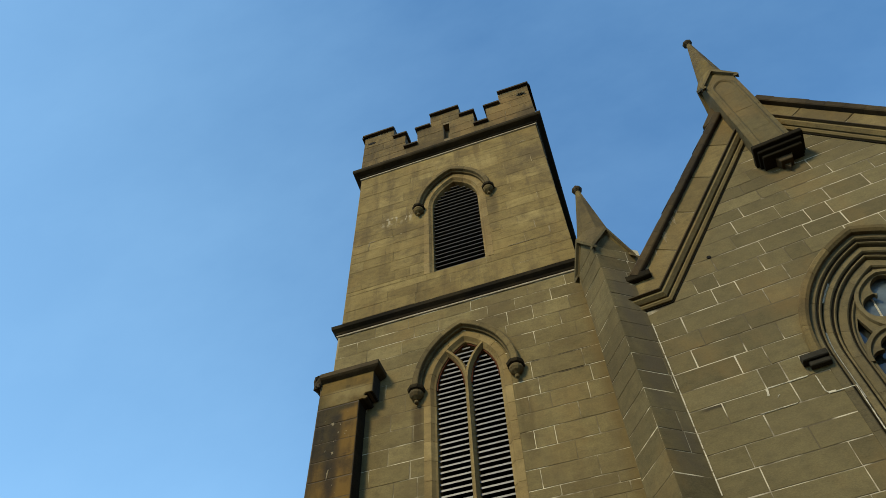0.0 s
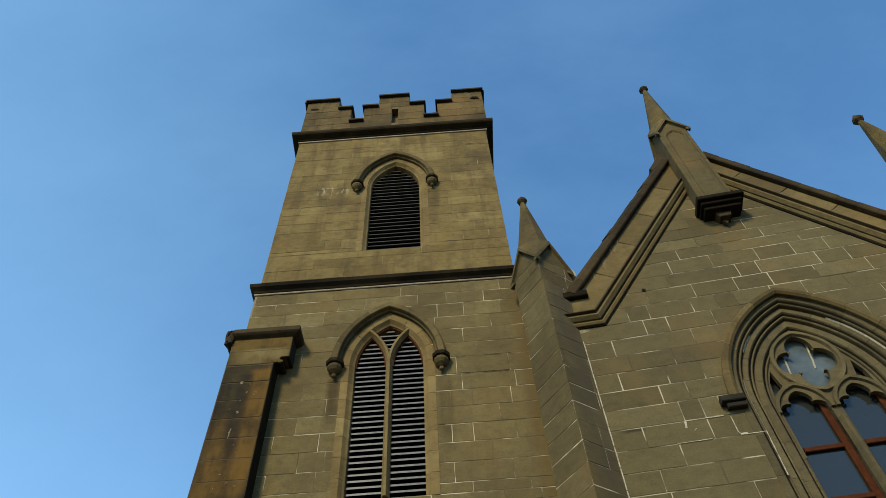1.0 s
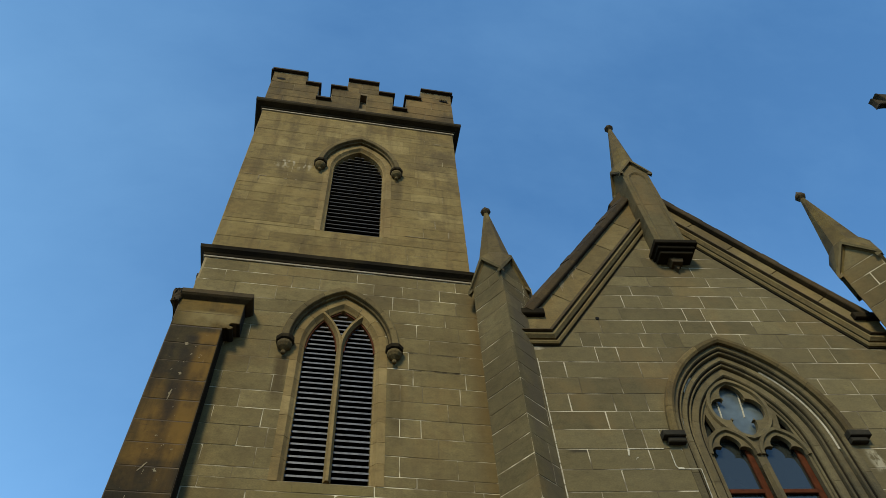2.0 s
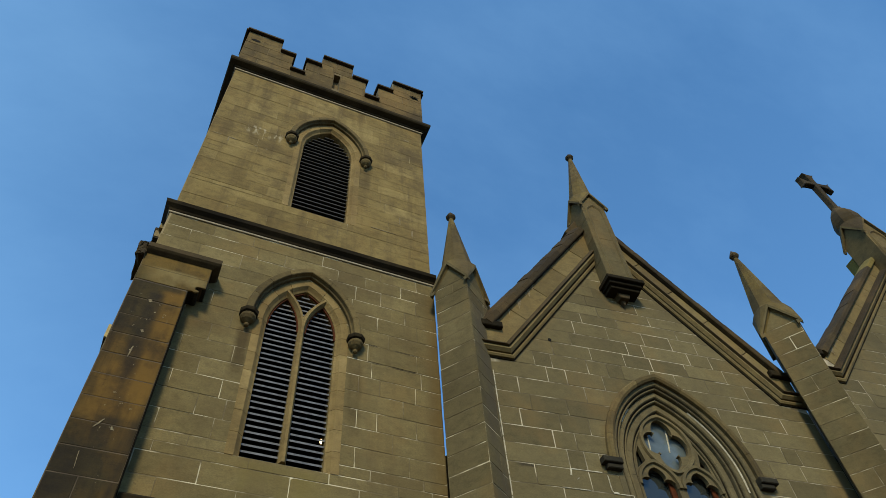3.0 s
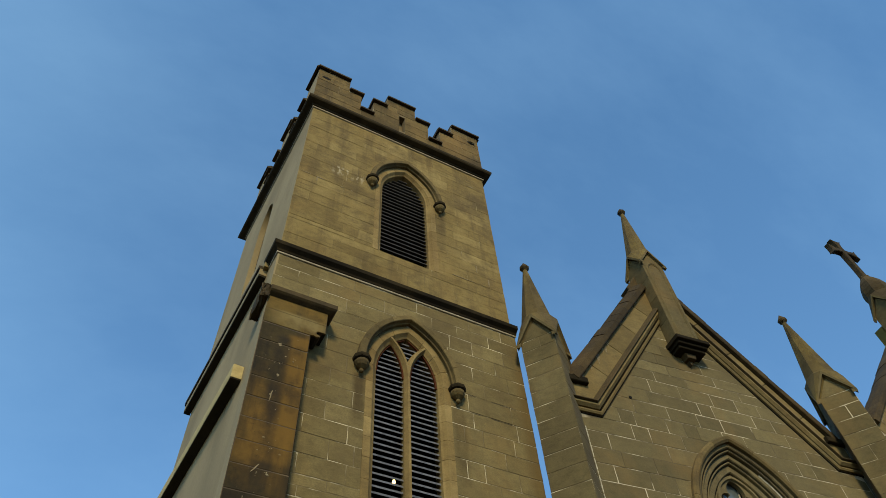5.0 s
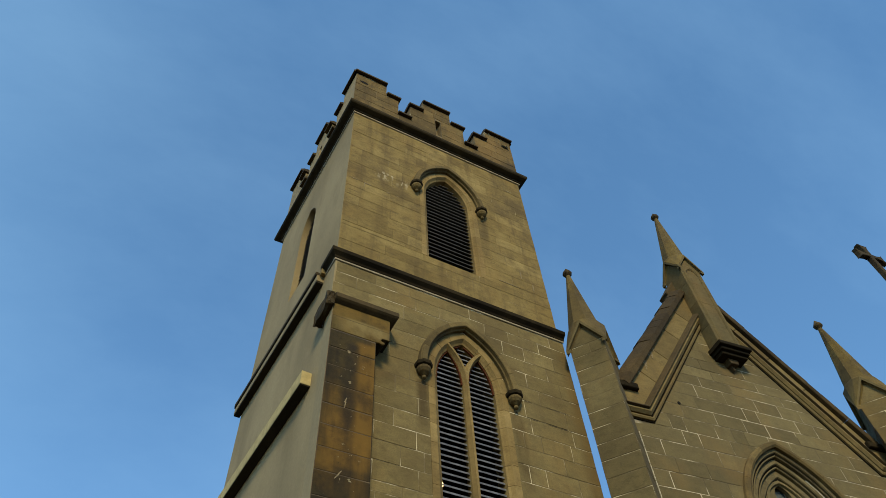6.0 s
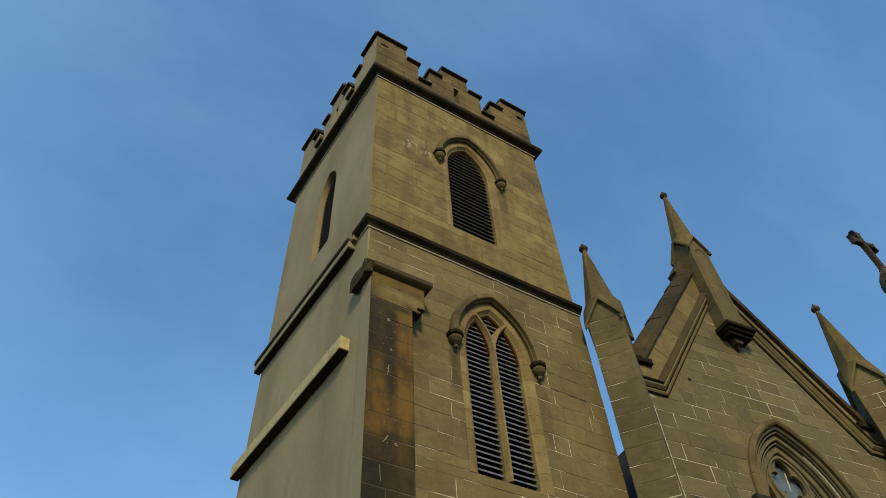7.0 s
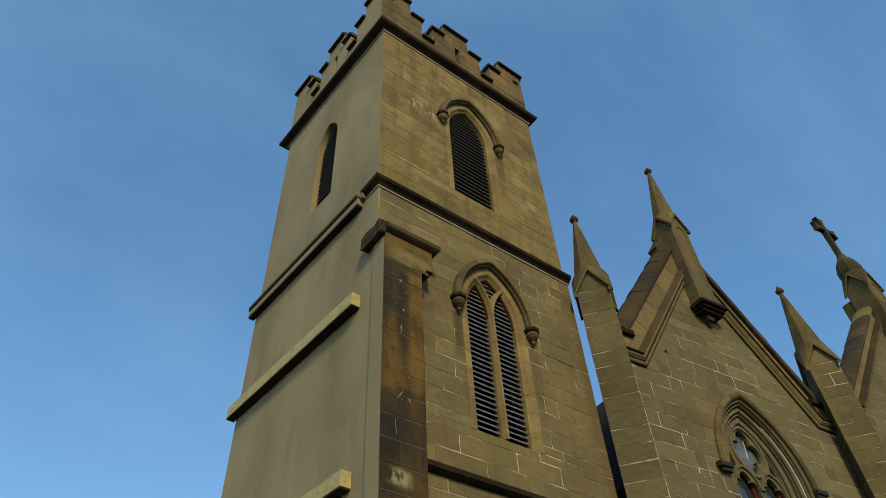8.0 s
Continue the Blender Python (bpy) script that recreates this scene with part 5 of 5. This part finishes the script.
def pinnacle(m, half, z_bot, z_eave, z_gab, z_neck, z_tip, parent, back, stones=True, lean=0.0, niche=False, ball=True, mats=(PINNACLE, MORTAR_LOW), dome=None, over=0.06, name="pinnacle", label="square stone pinnacle with gablets, spire and ball finial"):
    """Shaft with a gablet on each side, an octagonal spire and a finial. m: local frame, y pointing back into the wall."""
    f = mapper(m)
    pin = new(name)
    pin.parent = parent
    tagged(pin, label)
    bm = bmesh.new()
    add_box(bm, -half + 0.005, half - 0.005, -half + 0.005, back if stones else half - 0.02, z_bot, z_eave + (0.25 if stones else 0.1), f)
    part("shaft", bm, mats[1] if stones else mats[0], pin)
    w, th, ze, zg = half + over, 0.075, z_eave + 0.03, z_gab + 0.13
    if stones:
        for turn, x0, x1 in ((0, -half, half), (math.pi / 2, -half, back), (-math.pi / 2, -back, half)):
            g = mapper(m @ Matrix.Rotation(turn, 4, "Z"))
            polys = masonry(courses(z_bot, z_eave + 0.1, 0.3385, 9.544), lambda z: x0, lambda z: x1, rng, [], (0.42, 0.7))
            polys.append([(-half + 0.02, z_eave + 0.1), (half - 0.02, z_eave + 0.1), (0, z_gab - 0.03)])
            lay_stones(polys, -half, mats[0], pin, rng, g, 0.012, 0.003)
    else:
        tall = z_eave - z_bot                            # tall dressed blocks with fine joints
        cuts = [z_bot + tall * k for k in (0.0, 0.24, 0.53, 0.80)]
        for turn in (0, math.pi / 2, -math.pi / 2, math.pi):
            g = mapper(m @ Matrix.Rotation(turn, 4, "Z"))
            e = half - 0.004
            blocks = [[(-e, a), (e, a), (e, b), (-e, b)] for a, b in zip(cuts, cuts[1:])] + [[(-e, cuts[-1]), (e, cuts[-1]), (e, z_eave + 0.05), (0, z_gab - 0.03), (-e, z_eave + 0.05)]]
            lay_stones(blocks, -half, mats[0], pin, rng, g, 0.007, 0.003, name="block")
    for turn in (0, math.pi / 2, -math.pi / 2, math.pi):
        g = mapper(m @ Matrix.Rotation(turn, 4, "Z"))
        if niche and turn == 0:                          # sunk pointed panel
            bm = bmesh.new()
            n = Arch(0, half - 0.14, z_eave - 0.22, z_bot + 0.02, 0.1)
            for side in (-1, 1):
                sweep_arch(bm, n, [(0.0, -half - 0.004), (0.035, -half - 0.03), (0.07, -half - 0.004)], 0.0, 2.0, side, g, 14)
            part("panel_moulding", bm, mats[0], pin)
        bm = bmesh.new()
        gab = [(-w, ze - th), (-w, ze), (0, zg), (w, ze), (w, ze - th), (0, zg - th * 1.25)]
        add_prism(bm, gab[:3] + [gab[5]], -w - 0.004, -half + 0.02, g)
        add_prism(bm, [gab[2], gab[3], gab[4], gab[5]], -w - 0.004, -half + 0.02, g)
        part("gablet", bm, mats[0], pin)
    bm = bmesh.new()
    zr = zg + 0.05
    rr = 0.80 * w / math.cos(math.pi / 8)

    def at(r, a, z):
        k = lean * max(0.0, z - zr) / (z_neck - zr)
        return bm.verts.new(f(Vector((k + r * math.cos(a), r * math.sin(a), z))))

    corners = [at(w * math.sqrt(2), math.pi / 4 + q * math.pi / 2, ze + 0.002) for q in range(4)]
    ridges = [at(w, q * math.pi / 2, zg + 0.002) for q in range(4)]
    rows = [[at(rr, math.pi / 8 + i * math.pi / 4, zr) for i in range(8)]]
    heart = at(0, 0, ze - 0.02)
    for q in range(4):                                   # broaches between the gablets
        low_r, high_r, nxt = rows[0][2 * q - 1], rows[0][2 * q], rows[0][2 * q + 1]
        bm.faces.new((ridges[q], high_r, low_r))
        bm.faces.new((ridges[q], corners[q], high_r))
        bm.faces.new((corners[q], nxt, high_r))
        bm.faces.new((corners[q], ridges[(q + 1) % 4], nxt))
        bm.faces.new((heart, corners[q], ridges[q]))
        bm.faces.new((heart, ridges[(q + 1) % 4], corners[q]))
    for r, z in dome or [(rr * 0.93, zr + 0.05), (0.055, z_neck), (0.05, z_neck + 0.03)]:
        rows.append([at(r, math.pi / 8 + i * math.pi / 4, z) for i in range(8)])
    for a, b in zip(rows, rows[1:]):
        for i in range(8):
            bm.faces.new((a[i], a[(i + 1) % 8], b[(i + 1) % 8], b[i]))
    bm.faces.new(rows[-1])
    part("spire", bm, COPING if dome else SPIRE, pin)
    if ball:
        bm = bmesh.new()
        s = (z_tip - z_neck) / 0.30
        lathe(bm, [(0.05 * s, z_neck), (0.06 * s, z_neck + 0.03 * s), (0.12 * s, z_neck + 0.10 * s), (0.135 * s, z_neck + 0.15 * s), (0.11 * s, z_neck + 0.20 * s), (0.06 * s, z_neck + 0.28 * s), (0.012 * s, z_neck + 0.37 * s)], lean, 0, 8, f)
        part("ball_finial", bm, COPING, pin, "faceted stone ball finial")
    return pin


inv = aisle_m.inverted()
# diagonal buttress pinnacle at the outer corner of the aisle
diag = radians(-55.4)                                           # its front looks out between the two walls
pin1_m = inv @ Matrix.Translation((2.729, -0.446, 0)) @ Matrix.Rotation(diag, 4, "Z")
pinnacle(pin1_m, 0.342, 0.2, 11.40, 12.00, 13.95, 14.20, aisle, 0.55, over=0.068)
# gable-top pinnacle on a corbel
pin2_m = Matrix.Translation((GU - 0.02, 0.0, 0))
pinnacle(pin2_m, 0.31, 12.42, 15.10, 15.58, 17.90, 18.16, aisle, 0.5, False, 0.17, True)
bm = bmesh.new()
for z0, z1, h0, y0 in ((12.33, 12.43, 0.42, -0.42), (12.25, 12.328, 0.37, -0.35), (12.17, 12.248, 0.33, -0.28)):
    add_box(bm, GU - h0, GU + h0, y0, 0.02, z0, z1, ident, 0.012)
part("corbel", bm, SOOT_SHADE, aisle, "dark moulded corbel under the gable pinnacle")
bm = bmesh.new()
add_prism(bm, [(GU - 0.14, 12.165), (GU - 0.10, 12.03), (GU + 0.10, 12.03), (GU + 0.14, 12.165)], -0.18, 0.01, ident, 0.01)
add_prism(bm, [(GU - 0.055, 12.028), (GU, 11.90), (GU + 0.055, 12.028)], -0.09, 0.01)
part("corbel_foot", bm, COPING, aisle)

# ---------------------------------------------------------------- nave gable
nave_m = aisle_m @ Matrix.Translation((0, -0.5, 0))
nave = thing("church_nave", "taller sandstone church nave gable topped by a stone cross", "church", nave_m)
NU, NR = 11.07, 1.05
NL = 6.05
bm = bmesh.new()
add_prism(bm, [(NL, 0.2), (2 * NU - NL, 0.2), (2 * NU - NL, 10.9), (2 * NU - 6.594, 10.9), (NU, 10.92 + NR * (NU - 6.594)), (6.594, 10.9), (NL, 10.9)], 0.005, 0.6)
nwall = part("gable_wall", bm, MORTAR_GABLE, nave, "coursed sandstone nave gable wall")
path = [(NL, 10.36), (6.62, 10.36), (NU, 10.36 + NR * (NU - 6.62)), (2 * NU - 6.62, 10.36), (2 * NU - NL, 10.36)]
rake_moulding(path, nave)
dn = Vector((1, NR)).normalized()
nn = Vector((-dn.y, dn.x))
coping_run(Vector((6.62, 10.36)), NR, NU, 0.45, 0.42, 0.545, -0.10, 0.55, 0.05, 7, nwall, LICHEN)
lime_runs(Vector((6.62, 10.36)), NR, 0.2, 0.41, (0.6, 2.4), -0.011, 9, nwall)
for lo, hi, y0, y1, mat, name, n in ((0.17, 0.41, -0.008, 0.1, DRESSED, "parapet_stone", 6),):
    base = Vector((6.62, 10.36))
    total = (NU - 6.62) * math.sqrt(1 + NR * NR)
    for i in range(n):
        a, b = 0.35 + (total - 0.35) * i / n, 0.35 + (total - 0.35) * (i + 1) / n
        quad = [base + dn * (a + 0.005) + nn * lo, base + dn * (b - 0.005) + nn * lo, base + dn * (b - 0.005) + nn * hi, base + dn * (a + 0.005) + nn * hi]
        for mirror in (False, True):
            pts = [(2 * NU - p.x, p.y) if mirror else (p.x, p.y) for p in quad]
            bm = bmesh.new()
            add_prism(bm, pts if not mirror else pts[::-1], y0, y1, ident, 0.01)
            part(name, bm, mat, nwall)
bm = bmesh.new()
add_box(bm, NL, 6.50, -0.10, 0.6, 10.92, 11.06, ident, 0.015)
part("kneeler_cap", bm, SOOT_SHADE, nave, "dark kneeler capstone")
zs = courses(4.9, 14.2, 0.337, 9.41)
polys = masonry(zs, lambda z: NL if z < 10.24 else 6.60 + (z - 10.24) / NR, lambda z: 2 * NU - NL if z < 10.24 else 2 * NU - 6.60 - (z - 10.24) / NR, rng, [], (0.5, 1.1))
lay_stones(polys, 0.0, STONE_GABLE, nwall, rng, gap=0.014, limit=200, near=lambda p: p[0][0])
bm = bmesh.new()
sweep_path(bm, [(6.95, 8.62), (15.2, 8.62)], [(0.07, 0.02), (0.05, -0.10), (-0.02, -0.12), (-0.06, -0.05), (-0.06, 0.02)])
part("string_course", bm, COPING, nave)
bm = bmesh.new()
add_prism(bm, [(6.78, 8.70), (7.12, 8.70), (7.08, 8.45), (6.98, 8.30), (6.86, 8.40)], -0.16, 0.0, ident, 0.02)
part("label_stop", bm, SOOT_SHADE, nave, "dark carved label stop")
bm = bmesh.new()
add_prism(bm, [(NL, 8.9), (2 * NU - NL, 8.9), (NU, 13.9)], 0.61, 22.0)
part("roof", bm, SLATE, nave, "dark slate nave roof")
bm = bmesh.new()
add_box(bm, NL + 0.1, 2 * NU - NL - 0.1, 0.35, 22.0, 0.2, 8.89)
part("side_wall", bm, STONE_GABLE, nave)

invn = nave_m.inverted()
pin3_m = invn @ Matrix.Translation((9.563, -1.715, 0)) @ Matrix.Rotation(diag, 4, "Z")
pinnacle(pin3_m, 0.342, 0.2, 11.45, 12.05, 14.10, 14.36, nave, 0.6, over=0.075)
# block and cross on the nave gable
NP = 10.95
pin4_m = Matrix.Translation((NP, -0.03, 0))
pinnacle(pin4_m, 0.365, 12.9, 16.02, 16.62, 17.45, 17.6, nave, 0.6, False, 0.0, True, False, mats=(HOOD, HOOD), dome=[(0.39, 16.93), (0.38, 17.10), (0.31, 17.36), (0.20, 17.55), (0.12, 17.66)], name="cross_pedestal", label="gabled stone pedestal with a domed cap on the nave gable")
bm = bmesh.new()
add_prism(bm, [(NP - 0.13, 15.20), (NP + 0.45, 15.10), (NP + 0.45, 16.05), (NP + 0.05, 16.12), (NP - 0.13, 15.98)], 0.45, 0.74, ident, 0.02)
part("saddle_stone", bm, LICHEN, nave, "lichened saddle stone behind the pedestal")
NC = 11.05
cross = new("gable_cross")
cross.parent = nave
tagged(cross, "weathered stone gable cross with flared arms")
bm = bmesh.new()
lathe(bm, [(0.12, 17.62), (0.15, 17.68), (0.15, 17.76), (0.10, 17.82)], NC, 0, 8)
part("knop", bm, COPING, cross)
bm = bmesh.new()
cz = 19.08


def arm(a, length):
    """Half outline of one flared arm, turned by a."""
    pts = [(0.085, 0.085), (0.08, length * 0.45), (0.13, length * 0.80), (0.21, length), (0.10, length - 0.035), (-0.10, length - 0.035), (-0.21, length), (-0.13, length * 0.80), (-0.08, length * 0.45)]
    return [(NC + x * math.cos(a) + z * math.sin(a), cz - x * math.sin(a) + z * math.cos(a)) for x, z in pts]


outline = []
for a, ln in ((0, 0.58), (-math.pi / 2, 0.55), (math.pi, 1.56), (math.pi / 2, 0.55)):
    pts = arm(a, ln)
    if ln > 1:
        pts = [(NC - 0.085, cz - 0.085), (NC - 0.075, cz - 0.8), (NC - 0.10, cz - 1.58), (NC + 0.10, cz - 1.58), (NC + 0.075, cz - 0.8)]
        outline += pts
    else:
        outline += pts
add_prism(bm, outline, -0.085, 0.085, ident, 0.02)
part("cross_body", bm, COPING, cross)
